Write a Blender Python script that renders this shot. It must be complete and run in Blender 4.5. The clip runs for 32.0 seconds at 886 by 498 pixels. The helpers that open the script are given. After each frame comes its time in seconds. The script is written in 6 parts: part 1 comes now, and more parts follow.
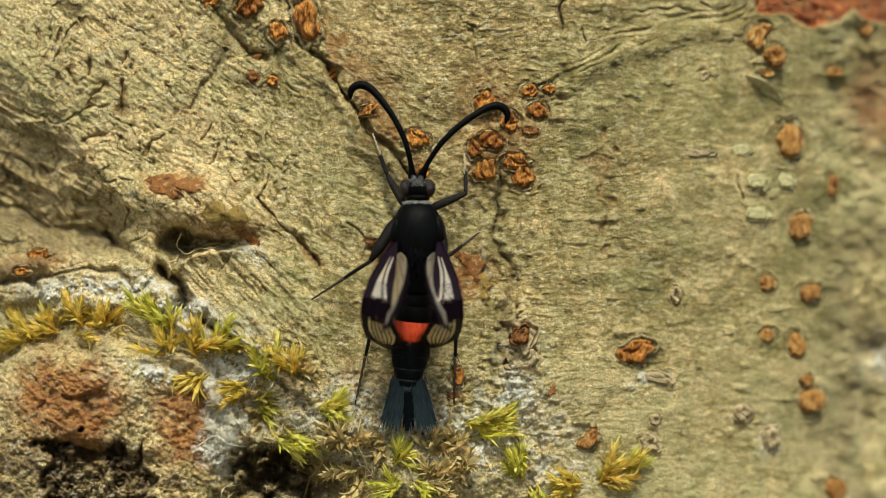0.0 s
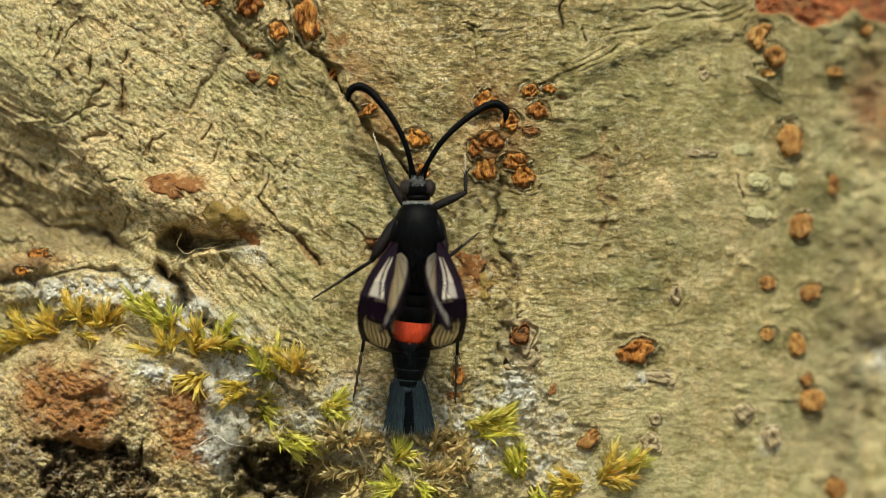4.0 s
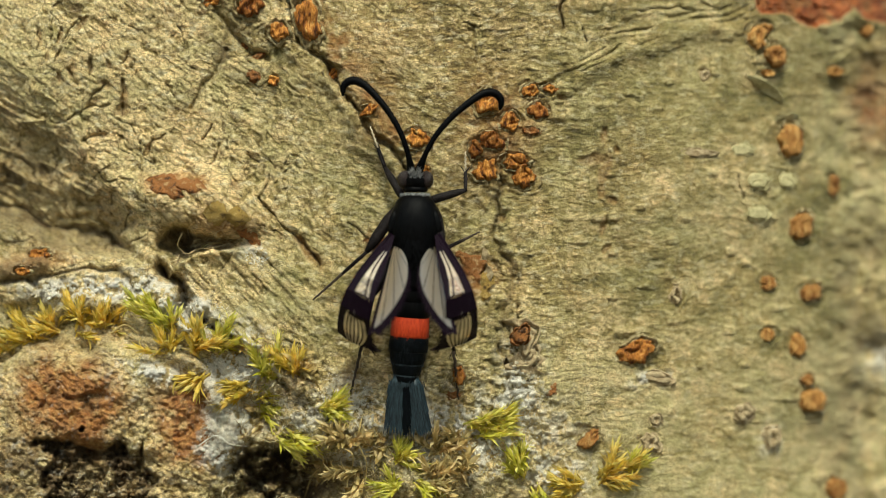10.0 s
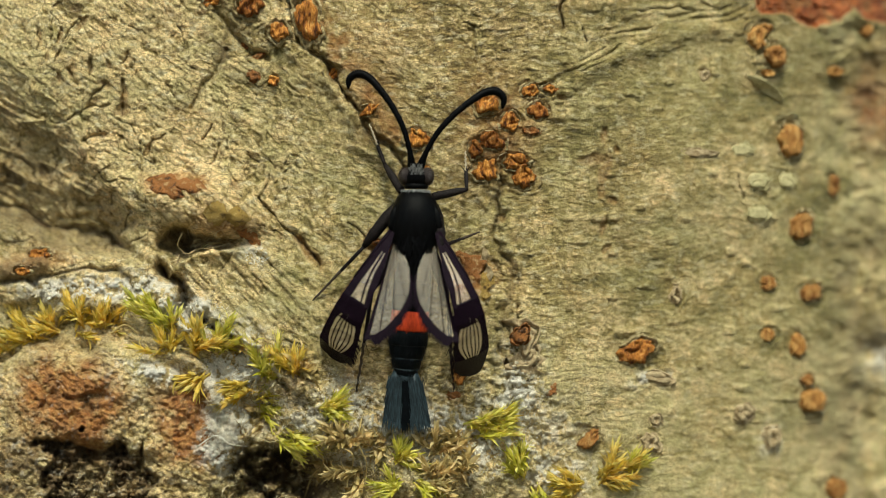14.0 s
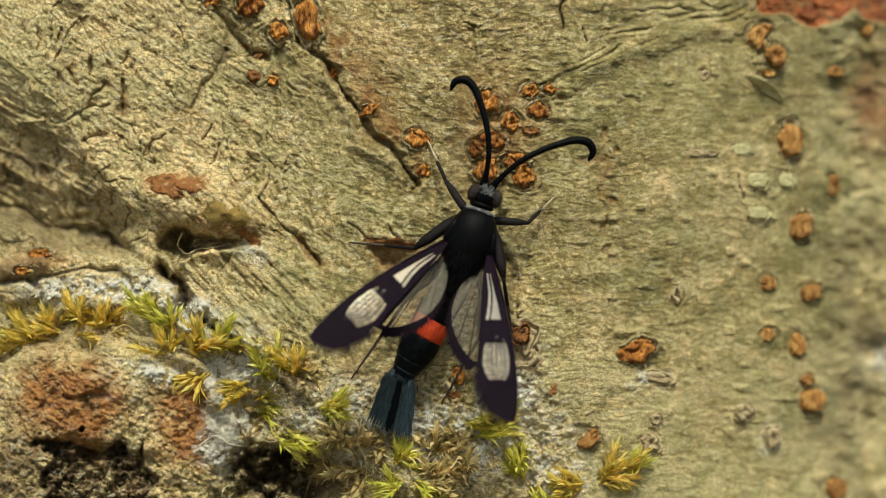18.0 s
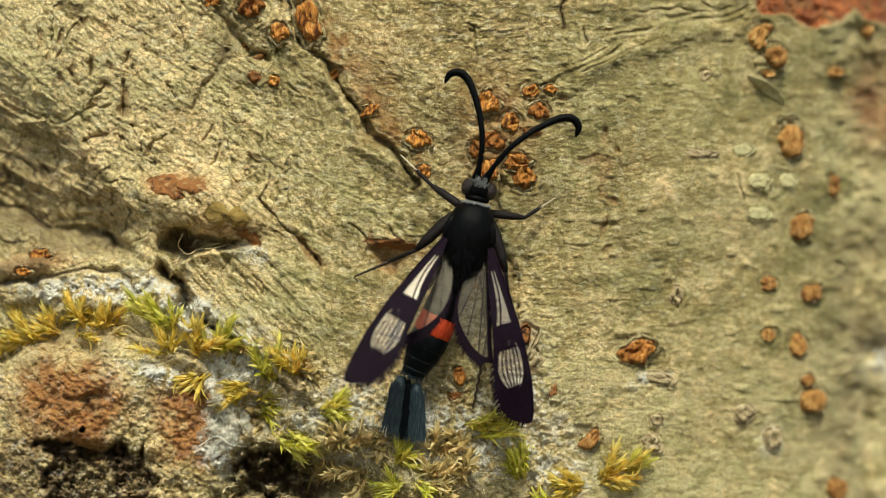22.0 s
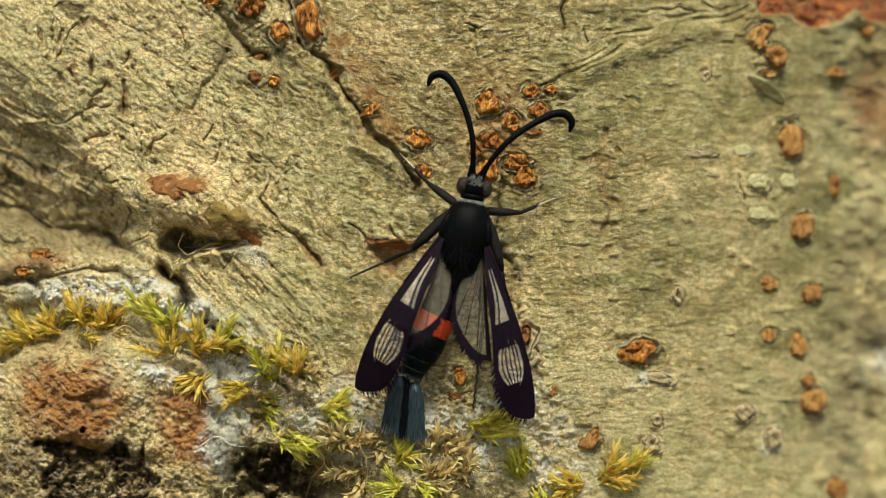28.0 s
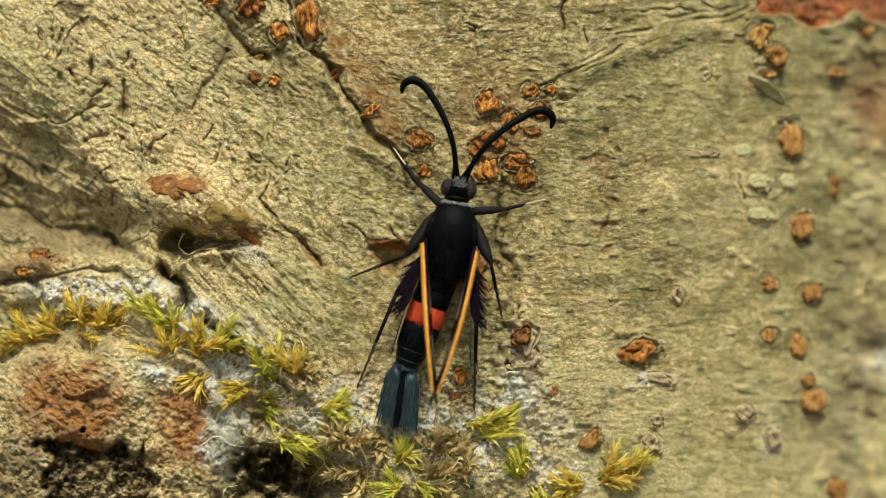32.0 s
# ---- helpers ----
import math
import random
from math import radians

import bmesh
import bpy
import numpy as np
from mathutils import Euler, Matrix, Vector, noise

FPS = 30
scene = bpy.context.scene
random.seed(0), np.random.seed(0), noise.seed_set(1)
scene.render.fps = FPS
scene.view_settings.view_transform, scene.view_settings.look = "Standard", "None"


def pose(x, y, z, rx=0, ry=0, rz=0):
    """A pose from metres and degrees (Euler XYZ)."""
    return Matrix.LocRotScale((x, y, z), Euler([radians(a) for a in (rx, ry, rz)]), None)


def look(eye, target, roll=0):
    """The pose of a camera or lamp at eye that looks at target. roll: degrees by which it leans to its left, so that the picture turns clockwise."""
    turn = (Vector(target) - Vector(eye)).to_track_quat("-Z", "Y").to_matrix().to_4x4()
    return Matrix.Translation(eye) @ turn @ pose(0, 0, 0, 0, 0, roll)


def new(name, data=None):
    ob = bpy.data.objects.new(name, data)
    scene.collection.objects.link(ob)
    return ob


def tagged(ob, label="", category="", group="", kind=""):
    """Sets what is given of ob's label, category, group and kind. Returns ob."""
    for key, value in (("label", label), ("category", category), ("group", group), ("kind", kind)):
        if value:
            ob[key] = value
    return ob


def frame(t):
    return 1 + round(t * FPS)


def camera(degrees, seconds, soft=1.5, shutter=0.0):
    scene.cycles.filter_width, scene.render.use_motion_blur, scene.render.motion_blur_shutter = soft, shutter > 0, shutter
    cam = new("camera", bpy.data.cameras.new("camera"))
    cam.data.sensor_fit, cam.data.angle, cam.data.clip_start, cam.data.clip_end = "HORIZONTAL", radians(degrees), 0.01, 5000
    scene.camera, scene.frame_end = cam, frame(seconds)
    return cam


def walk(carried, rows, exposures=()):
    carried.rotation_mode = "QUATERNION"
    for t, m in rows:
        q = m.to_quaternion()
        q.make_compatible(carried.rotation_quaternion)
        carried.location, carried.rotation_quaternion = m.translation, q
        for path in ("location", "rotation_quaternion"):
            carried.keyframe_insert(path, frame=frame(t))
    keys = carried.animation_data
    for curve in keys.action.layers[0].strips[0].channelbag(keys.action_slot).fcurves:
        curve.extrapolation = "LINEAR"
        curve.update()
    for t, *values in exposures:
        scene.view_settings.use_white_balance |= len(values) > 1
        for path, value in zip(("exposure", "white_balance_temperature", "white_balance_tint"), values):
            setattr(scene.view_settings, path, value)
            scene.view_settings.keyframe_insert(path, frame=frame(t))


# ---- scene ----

MM = 0.001
DIST = 73.15          # lens to bark, mm
cam = camera(30, 32.0, soft=0.85)
cam.data.dof.use_dof = True
cam.data.dof.focus_distance = 0.0727
cam.data.dof.aperture_fstop = 25


def cam_at(x, z):
    return pose(x * MM, -DIST * MM, z * MM, 90, 0, 0)


walk(cam, [(0, cam_at(0.035, 0.012)), (3.0, cam_at(0.035, 0.0)), (5.5, cam_at(0, 0)), (18, cam_at(0, 0)),
           (24, cam_at(-0.04, 0.03)), (32, cam_at(-0.045, 0.028))],
     exposures=[(0, 0.73, 6650, -3), (8, 0.75, 6650, -3), (11, 0.71, 6650, -3), (14, 0.68, 6650, -3), (17, 0.67, 6650, -3), (19.2, 0.65, 6650, -3),
                (20, 0.79, 6650, -3), (22, 0.82, 6650, -3), (25, 0.79, 6650, -3), (28, 0.77, 6650, -3), (32, 0.78, 6650, -3)])

# ---------------------------------------------------------------- light
world = bpy.data.worlds.new("overcast_sky")
scene.world = world
world.use_nodes = True
wn = world.node_tree.nodes
sky = wn.new("ShaderNodeTexSky")
sky.sky_type, sky.sun_disc = "NISHITA", False
sky.sun_elevation, sky.sun_rotation = radians(54), radians(176)
sky.dust_density, sky.air_density = 3.0, 1.0
wn["Background"].inputs["Strength"].default_value = 0.088
world.node_tree.links.new(sky.outputs[0], wn["Background"].inputs["Color"])
sun = new("sun", bpy.data.lights.new("sun", "SUN"))
sun.data.energy, sun.data.angle, sun.data.color = 2.45, radians(14), (1.0, 0.95, 0.85)
sun.matrix_basis = look((0.07 * 0.59, -0.998 * 0.59, 0.81), (0, 0, 0))


# ---------------------------------------------------------------- numeric noise
_rng = np.random.default_rng(7)
_tab = _rng.random((256, 256))


def vnoise(x, y, k=0):
    """Smooth value noise, -1 to 1."""
    x, y = np.asarray(x, float) + 37.3 * k, np.asarray(y, float) + 91.7 * k
    i, j = np.floor(x).astype(int), np.floor(y).astype(int)
    fx, fy = x - i, y - j
    fx, fy = fx * fx * fx * (fx * (fx * 6 - 15) + 10), fy * fy * fy * (fy * (fy * 6 - 15) + 10)
    i0, i1, j0, j1 = i & 255, (i + 1) & 255, j & 255, (j + 1) & 255
    a = _tab[i0, j0] * (1 - fx) + _tab[i1, j0] * fx
    b = _tab[i0, j1] * (1 - fx) + _tab[i1, j1] * fx
    return (a * (1 - fy) + b * fy) * 2 - 1


def fbm(x, y, octaves=4, k=0, gain=0.5):
    total, amp = 0, 1.0
    for o in range(octaves):
        total = total + amp * vnoise(x * 2 ** o, y * 2 ** o, k + o)
        amp *= gain
    return total


def step(x, a, b):
    t = np.clip((np.asarray(x, float) - a) / (b - a), 0, 1)
    return t * t * (3 - 2 * t)


def blob(U, V, u, v, ru, rv, turn=0.0, power=2.0):
    """A soft elliptical mound, 1 at its middle."""
    c, s = math.cos(radians(turn)), math.sin(radians(turn))
    a, b = (U - u) * c + (V - v) * s, -(U - u) * s + (V - v) * c
    return np.exp(-((a / ru) ** 2 + (b / rv) ** 2) ** (power / 2))


def line(U, V, *pts):
    """Distance to a chain of points."""
    best = np.full(np.shape(U), 1e9)
    for (ax, ay), (bx, by) in zip(pts, pts[1:]):
        dx, dy = bx - ax, by - ay
        t = np.clip(((U - ax) * dx + (V - ay) * dy) / (dx * dx + dy * dy), 0, 1)
        best = np.minimum(best, np.hypot(U - ax - t * dx, V - ay - t * dy))
    return best


def groove(d, width):
    return np.exp(-(d / width) ** 2)


# ---------------------------------------------------------------- materials
def material(name, rough=0.6, metal=0.0, spec=0.5):
    m = bpy.data.materials.new(name)
    m.use_nodes = True
    b = m.node_tree.nodes["Principled BSDF"]
    b.inputs["Roughness"].default_value, b.inputs["Metallic"].default_value = rough, metal
    b.inputs["Specular IOR Level"].default_value = spec
    return m, m.node_tree.nodes, m.node_tree.links, b


def coords(n, l, scale, stretch=(1, 1, 1)):
    tc, mp = n.new("ShaderNodeTexCoord"), n.new("ShaderNodeMapping")
    mp.inputs["Scale"].default_value = [scale * s for s in stretch]
    l.new(tc.outputs["Object"], mp.inputs["Vector"])
    return mp.outputs[0]


def noise_tex(n, l, vec, scale, detail=4, rough=0.6):
    t = n.new("ShaderNodeTexNoise")
    t.inputs["Scale"].default_value, t.inputs["Detail"].default_value, t.inputs["Roughness"].default_value = scale, detail, rough
    l.new(vec, t.inputs["Vector"])
    return t.outputs["Fac"]


def ramp(n, l, fac, *stops):
    r = n.new("ShaderNodeValToRGB")
    el = r.color_ramp.elements
    while len(el) < len(stops):
        el.new(0.5)
    for e, (p, c) in zip(el, stops):
        e.position, e.color = p, (*c, 1)
    l.new(fac, r.inputs[0])
    return r.outputs[0]


def mix(n, l, fac, a, b, mode="MIX"):
    x = n.new("ShaderNodeMix")
    x.data_type, x.blend_type = "RGBA", mode
    for value, socket in ((fac, x.inputs[0]), (a, x.inputs[6]), (b, x.inputs[7])):
        if isinstance(value, (int, float)):
            socket.default_value = value
        elif isinstance(value, tuple):
            socket.default_value = (*value, 1)
        else:
            l.new(value, socket)
    return x.outputs[2]


def bump(n, l, b, height, strength, dist):
    x = n.new("ShaderNodeBump")
    x.inputs["Strength"].default_value, x.inputs["Distance"].default_value = strength, dist
    l.new(height, x.inputs["Height"])
    l.new(x.outputs[0], b.inputs["Normal"])


def bark_material():
    m, n, l, b = material("bark", 0.55, 0, 0.42)
    vec = coords(n, l, 1000)
    at1, at2 = n.new("ShaderNodeAttribute"), n.new("ShaderNodeAttribute")
    at1.attribute_name, at2.attribute_name = "cover", "flake"
    sep, sep2 = n.new("ShaderNodeSeparateColor"), n.new("ShaderNodeSeparateColor")
    l.new(at1.outputs["Color"], sep.inputs[0])
    l.new(at2.outputs["Color"], sep2.inputs[0])
    age = at1.outputs["Alpha"]
    fine = noise_tex(n, l, vec, 6.0, 8, 0.8)
    mid = noise_tex(n, l, vec, 1.1, 4, 0.6)
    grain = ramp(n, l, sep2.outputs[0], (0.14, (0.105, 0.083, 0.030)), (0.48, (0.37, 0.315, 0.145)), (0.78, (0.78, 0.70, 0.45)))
    tint = ramp(n, l, mid, (0.32, (0.80, 0.78, 0.64)), (0.5, (1.0, 0.95, 0.86)), (0.68, (1.20, 1.06, 0.94)))
    col = mix(n, l, 1.0, grain, tint, "MULTIPLY")
    broad = ramp(n, l, noise_tex(n, l, vec, 0.24, 3, 0.55), (0.36, (0.88, 0.88, 0.76)), (0.64, (1.12, 1.03, 0.95)))
    col = mix(n, l, 1.0, col, broad, "MULTIPLY")
    slab = coords(n, l, 1000, (0.8, 1, 1.7))
    tan = noise_tex(n, l, slab, 0.75, 5, 0.7)
    col = mix(n, l, mix(n, l, age, (0, 0, 0), ramp(n, l, tan, (0.52, (0, 0, 0)), (0.68, (0.42, 0.42, 0.42)))), col, (0.40, 0.275, 0.125))
    cream = noise_tex(n, l, slab, 2.3, 6, 0.72)
    col = mix(n, l, mix(n, l, age, (0, 0, 0), ramp(n, l, cream, (0.53, (0, 0, 0)), (0.62, (0.9, 0.9, 0.9)))), col, (0.80, 0.71, 0.46))
    blush = noise_tex(n, l, slab, 1.3, 5, 0.7)
    col = mix(n, l, mix(n, l, age, (0, 0, 0), ramp(n, l, blush, (0.55, (0, 0, 0)), (0.66, (0.30, 0.30, 0.30)))), col, (0.36, 0.20, 0.12))
    soot = noise_tex(n, l, slab, 3.4, 6, 0.75)
    col = mix(n, l, mix(n, l, age, (0, 0, 0), ramp(n, l, soot, (0.33, (0.42, 0.42, 0.42)), (0.41, (0, 0, 0)))), col, (0.085, 0.062, 0.030))
    speck = ramp(n, l, fine, (0.38, (0.58, 0.53, 0.46)), (0.62, (1.34, 1.34, 1.32)))
    col = mix(n, l, ramp(n, l, age, (0.3, (0.45, 0.45, 0.45)), (1.0, (1, 1, 1))), col, speck, "MULTIPLY")
    warp = n.new("ShaderNodeVectorMath")
    warp.operation = "MULTIPLY_ADD"
    wob = n.new("ShaderNodeTexNoise")
    wob.inputs["Scale"].default_value, wob.inputs["Detail"].default_value = 2.2, 3
    l.new(vec, wob.inputs["Vector"])
    l.new(wob.outputs["Color"], warp.inputs[0])
    warp.inputs[1].default_value = (0.55, 0.55, 0.55)
    l.new(coords(n, l, 1000, (0.75, 0.9, 1.5)), warp.inputs[2])
    vor = n.new("ShaderNodeTexVoronoi")
    vor.feature = "DISTANCE_TO_EDGE"
    vor.inputs["Scale"].default_value = 1.9
    l.new(warp.outputs[0], vor.inputs["Vector"])
    hair = ramp(n, l, vor.outputs["Distance"], (0.0, (0.26, 0.21, 0.15)), (0.05, (1, 1, 1)))
    where = mix(n, l, age, (0, 0, 0), ramp(n, l, noise_tex(n, l, vec, 0.55, 3, 0.6), (0.38, (0, 0, 0)), (0.52, (1, 1, 1))))
    col = mix(n, l, where, col, mix(n, l, 0.85, col, hair, "MULTIPLY"))
    algae = mix(n, l, 0.42, col, (0.185, 0.185, 0.062))
    col = mix(n, l, sep.outputs[1], col, algae)
    patchy = noise_tex(n, l, vec, 2.6, 6, 0.72)
    rust = ramp(n, l, patchy, (0.30, (0.13, 0.040, 0.014)), (0.46, (0.36, 0.125, 0.028)), (0.58, (0.52, 0.22, 0.050)), (0.72, (0.66, 0.46, 0.20)))
    col = mix(n, l, sep.outputs[0], col, rust)
    # dark brown of soil in cracks, and of shade painted into hollows
    humus_shade = ramp(n, l, fine, (0.3, (0.02, 0.014, 0.008)), (0.75, (0.30, 0.19, 0.080)))
    col = mix(n, l, sep2.outputs[1], col, humus_shade)
    crust = ramp(n, l, fine, (0.3, (0.46, 0.42, 0.32)), (0.56, (0.90, 0.86, 0.76)))
    col = mix(n, l, sep.outputs[2], col, crust)
    red = ramp(n, l, patchy, (0.34, (0.13, 0.026, 0.010)), (0.66, (0.58, 0.165, 0.036)))
    col = mix(n, l, sep2.outputs[2], col, red)
    l.new(col, b.inputs["Base Color"])
    bump(n, l, b, noise_tex(n, l, vec, 9, 5, 0.75), 1.0, 0.00018)
    return m


def lenticel_material(name, *stops):
    """Fibrous orange cork inside a broken collar of olive-brown bark."""
    m, n, l, b = material(name, 0.62, 0, 0.3)
    vec = coords(n, l, 1000)
    info, at = n.new("ShaderNodeObjectInfo"), n.new("ShaderNodeAttribute")
    at.attribute_name = "crown"
    fibres = noise_tex(n, l, coords(n, l, 1000, (2.4, 1.6, 0.8)), 2.4, 5, 0.7)
    col = ramp(n, l, fibres, *stops)
    light = ramp(n, l, info.outputs["Random"], (0.0, (0.62, 0.52, 0.46)), (0.5, (0.92, 0.88, 0.84)), (1.0, (1.15, 1.15, 1.12)))
    col = mix(n, l, 1.0, col, light, "MULTIPLY")
    collar = ramp(n, l, noise_tex(n, l, vec, 3.5, 5, 0.7), (0.35, (0.15, 0.105, 0.045)), (0.50, (0.36, 0.28, 0.13)), (0.66, (0.66, 0.58, 0.36)))
    col = mix(n, l, ramp(n, l, at.outputs["Fac"], (0.30, (0, 0, 0)), (0.50, (1, 1, 1))), collar, col)
    l.new(col, b.inputs["Base Color"])
    bump(n, l, b, noise_tex(n, l, coords(n, l, 1000, (1.8, 1.4, 0.8)), 5, 5, 0.7), 1.0, 0.00018)
    return m


def two_tone(name, a, c, scale, rough=0.6, spec=0.5, stretch=(1, 1, 1), relief=0.00005, metal=0.0, sheen=0.0):
    m, n, l, b = material(name, rough, metal, spec)
    vec = coords(n, l, 1000, stretch)
    f = noise_tex(n, l, vec, scale, 4, 0.65)
    l.new(ramp(n, l, f, (0.3, a), (0.7, c)), b.inputs["Base Color"])
    if relief:
        bump(n, l, b, noise_tex(n, l, vec, scale * 2.3, 4, 0.65), 0.8, relief)
    if sheen:
        b.inputs["Sheen Weight"].default_value = sheen
        b.inputs["Sheen Roughness"].default_value = 0.4
    return m


def scale_material(name, dark, middle, pale):
    """A weathered scale of bark, stained in patches."""
    m, n, l, b = material(name, 0.65, 0, 0.3)
    vec = coords(n, l, 1000)
    col = ramp(n, l, noise_tex(n, l, vec, 2.2, 7, 0.75), (0.36, dark), (0.48, middle), (0.55, tuple(0.8 * c for c in middle)), (0.68, pale))
    l.new(col, b.inputs["Base Color"])
    bump(n, l, b, noise_tex(n, l, vec, 5, 6, 0.75), 1.0, 0.0002)
    return m


def moss_material(name, dark, pale, thin=0.0):
    """Leaves or hairs that differ one by one; thin ones let light through."""
    m, n, l, b = material(name, 0.45, 0, 0.4)
    vec = coords(n, l, 1000)
    geo = n.new("ShaderNodeNewGeometry")
    f = noise_tex(n, l, vec, 2.2, 3, 0.6)
    a = ramp(n, l, geo.outputs["Random Per Island"], (0.0, dark), (1.0, pale))
    tint = ramp(n, l, f, (0.3, (0.66, 0.68, 0.6)), (0.7, (1.2, 1.1, 1.0)))
    col = mix(n, l, 1.0, a, tint, "MULTIPLY")
    if thin:
        old = noise_tex(n, l, vec, 0.9, 4, 0.7)
        col = mix(n, l, ramp(n, l, old, (0.56, (0, 0, 0)), (0.68, (0.6, 0.6, 0.6))), col, (0.52, 0.26, 0.06))
    l.new(col, b.inputs["Base Color"])
    if thin:
        glow, blend = n.new("ShaderNodeBsdfTranslucent"), n.new("ShaderNodeMixShader")
        l.new(col, glow.inputs["Color"])
        blend.inputs[0].default_value = thin
        l.new(b.outputs[0], blend.inputs[1])
        l.new(glow.outputs[0], blend.inputs[2])
        l.new(blend.outputs[0], n["Material Output"].inputs["Surface"])
    return m


def membrane_material(name, opacity, colour, gloss):
    """A thin clear film: mostly see-through, a little milky, shinier at a slant."""
    m, n, l, b = material(name, 0.35, 0, 0.5)
    vec = coords(n, l, 1000)
    f = noise_tex(n, l, vec, 22, 3, 0.7)
    l.new(ramp(n, l, f, (0.3, tuple(0.82 * c for c in colour)), (0.7, colour)), b.inputs["Base Color"])
    bump(n, l, b, f, 0.3, 0.00001)
    clear, blend = n.new("ShaderNodeBsdfTransparent"), n.new("ShaderNodeMixShader")
    clear.inputs[0].default_value = (0.90, 0.86, 0.80, 1)
    blend.inputs[0].default_value = opacity
    l.new(clear.outputs[0], blend.inputs[1])
    l.new(b.outputs[0], blend.inputs[2])
    shine, slant, top = n.new("ShaderNodeBsdfGlossy"), n.new("ShaderNodeLayerWeight"), n.new("ShaderNodeMixShader")
    shine.inputs["Roughness"].default_value = 0.45
    shine.inputs["Color"].default_value = (1.0, 0.90, 0.74, 1)
    slant.inputs["Blend"].default_value = 0.5
    scale = n.new("ShaderNodeMapRange")
    scale.inputs["From Min"].default_value, scale.inputs["From Max"].default_value = 0.07, 0.5
    scale.inputs["To Min"].default_value, scale.inputs["To Max"].default_value = 0.02, gloss
    l.new(slant.outputs["Facing"], scale.inputs["Value"])
    l.new(scale.outputs[0], top.inputs[0])
    l.new(blend.outputs[0], top.inputs[1])
    l.new(shine.outputs[0], top.inputs[2])
    l.new(top.outputs[0], n["Material Output"].inputs["Surface"])
    return m


BARK = bark_material()
CORK = lenticel_material("corky_lenticel", (0.36, (0.10, 0.030, 0.008)), (0.47, (0.40, 0.15, 0.026)), (0.56, (0.62, 0.27, 0.048)), (0.68, (0.84, 0.56, 0.22)))
AMBER = lenticel_material("smooth_amber_lenticel", (0.34, (0.24, 0.095, 0.026)), (0.5, (0.48, 0.235, 0.060)), (0.68, (0.68, 0.45, 0.17)))
PALE_BARK = two_tone("pale_bark_wart", (0.34, 0.30, 0.14), (0.58, 0.51, 0.28), 5, 0.7, 0.3, relief=0.0001)
HUSK = two_tone("bark_husk", (0.18, 0.12, 0.05), (0.70, 0.58, 0.33), 6, 0.7, 0.3, relief=0.00008)
CRUMB = two_tone("bark_crumbs", (0.06, 0.038, 0.016), (0.44, 0.32, 0.16), 4, 0.8, 0.25, relief=0.0001)
GOLD_BARK = scale_material("golden_brown_bark", (0.10, 0.055, 0.018), (0.40, 0.26, 0.065), (0.66, 0.50, 0.20))
RUST_BARK = scale_material("rusty_bark", (0.055, 0.026, 0.012), (0.34, 0.135, 0.036), (0.56, 0.37, 0.17))
FLAKE = two_tone("flaking_bark", (0.22, 0.15, 0.07), (0.52, 0.42, 0.25), 4, 0.7, 0.3, relief=0.0001)
LICHEN = two_tone("white_lichen", (0.50, 0.47, 0.37), (0.90, 0.87, 0.78), 6, 0.85, 0.2)
SOIL = two_tone("forest_soil", (0.05, 0.035, 0.02), (0.12, 0.10, 0.05), 0.02, 0.9, 0.2, relief=0.004)
MOSS_GREEN = moss_material("green_moss", (0.60, 0.60, 0.06), (0.97, 0.93, 0.36), 0.45)
MOSS_GOLD = moss_material("golden_moss", (0.70, 0.52, 0.06), (0.97, 0.86, 0.32), 0.45)
MOSS_DRY = moss_material("dry_moss", (0.42, 0.32, 0.12), (0.86, 0.73, 0.42), 0.3)
BLACK = two_tone("black_scales", (0.0010, 0.0010, 0.0012), (0.0030, 0.0032, 0.0034), 9, 0.38, 0.05, (1, 1, 0.2), 0.00003)
BELLY = two_tone("blue_black_scales", (0.0010, 0.0016, 0.0022), (0.0032, 0.0052, 0.0068), 9, 0.40, 0.09, (1, 1, 0.4), 0.00003)
RED = two_tone("red_scales", (0.34, 0.020, 0.006), (0.62, 0.070, 0.014), 12, 0.6, 0.3, (1, 1, 0.3), 0.00005)
STEEL = moss_material("steel_blue_hairs", (0.003, 0.008, 0.012), (0.028, 0.053, 0.074))
GREY_HAIR = two_tone("grey_hairs", (0.05, 0.05, 0.052), (0.34, 0.34, 0.33), 9, 0.5, 0.4)
WING_DARK = two_tone("purple_black_wing_scales", (0.0020, 0.0010, 0.0022), (0.0110, 0.0042, 0.0110), 14, 0.4, 0.06, (1, 1, 1), 0.00004)
ORANGE = two_tone("orange_wing_edge", (0.62, 0.20, 0.02), (0.92, 0.44, 0.07), 9, 0.5, 0.4, (1, 1, 1), 0.00003)
MEMBRANE = membrane_material("clear_membrane", 0.28, (0.52, 0.44, 0.39), 0.6)
MEMBRANE_HIND = membrane_material("clear_hindwing_membrane", 0.08, (0.74, 0.63, 0.45), 0.78)
EYE = two_tone("dark_brown_eye", (0.006, 0.003, 0.0025), (0.020, 0.010, 0.008), 20, 0.3, 0.35)
LEG = two_tone("dark_leg", (0.003, 0.0024, 0.0024), (0.014, 0.010, 0.010), 7, 0.5, 0.1)
FORELEG = two_tone("brown_grey_foreleg", (0.004, 0.0034, 0.0034), (0.022, 0.017, 0.016), 7, 0.5, 0.1)
TARSUS = two_tone("pale_tarsus", (0.26, 0.19, 0.11), (0.68, 0.58, 0.40), 6, 0.5, 0.4)
MIDTARSUS = two_tone("brown_tarsus", (0.013, 0.009, 0.007), (0.070, 0.046, 0.028), 6, 0.5, 0.4)


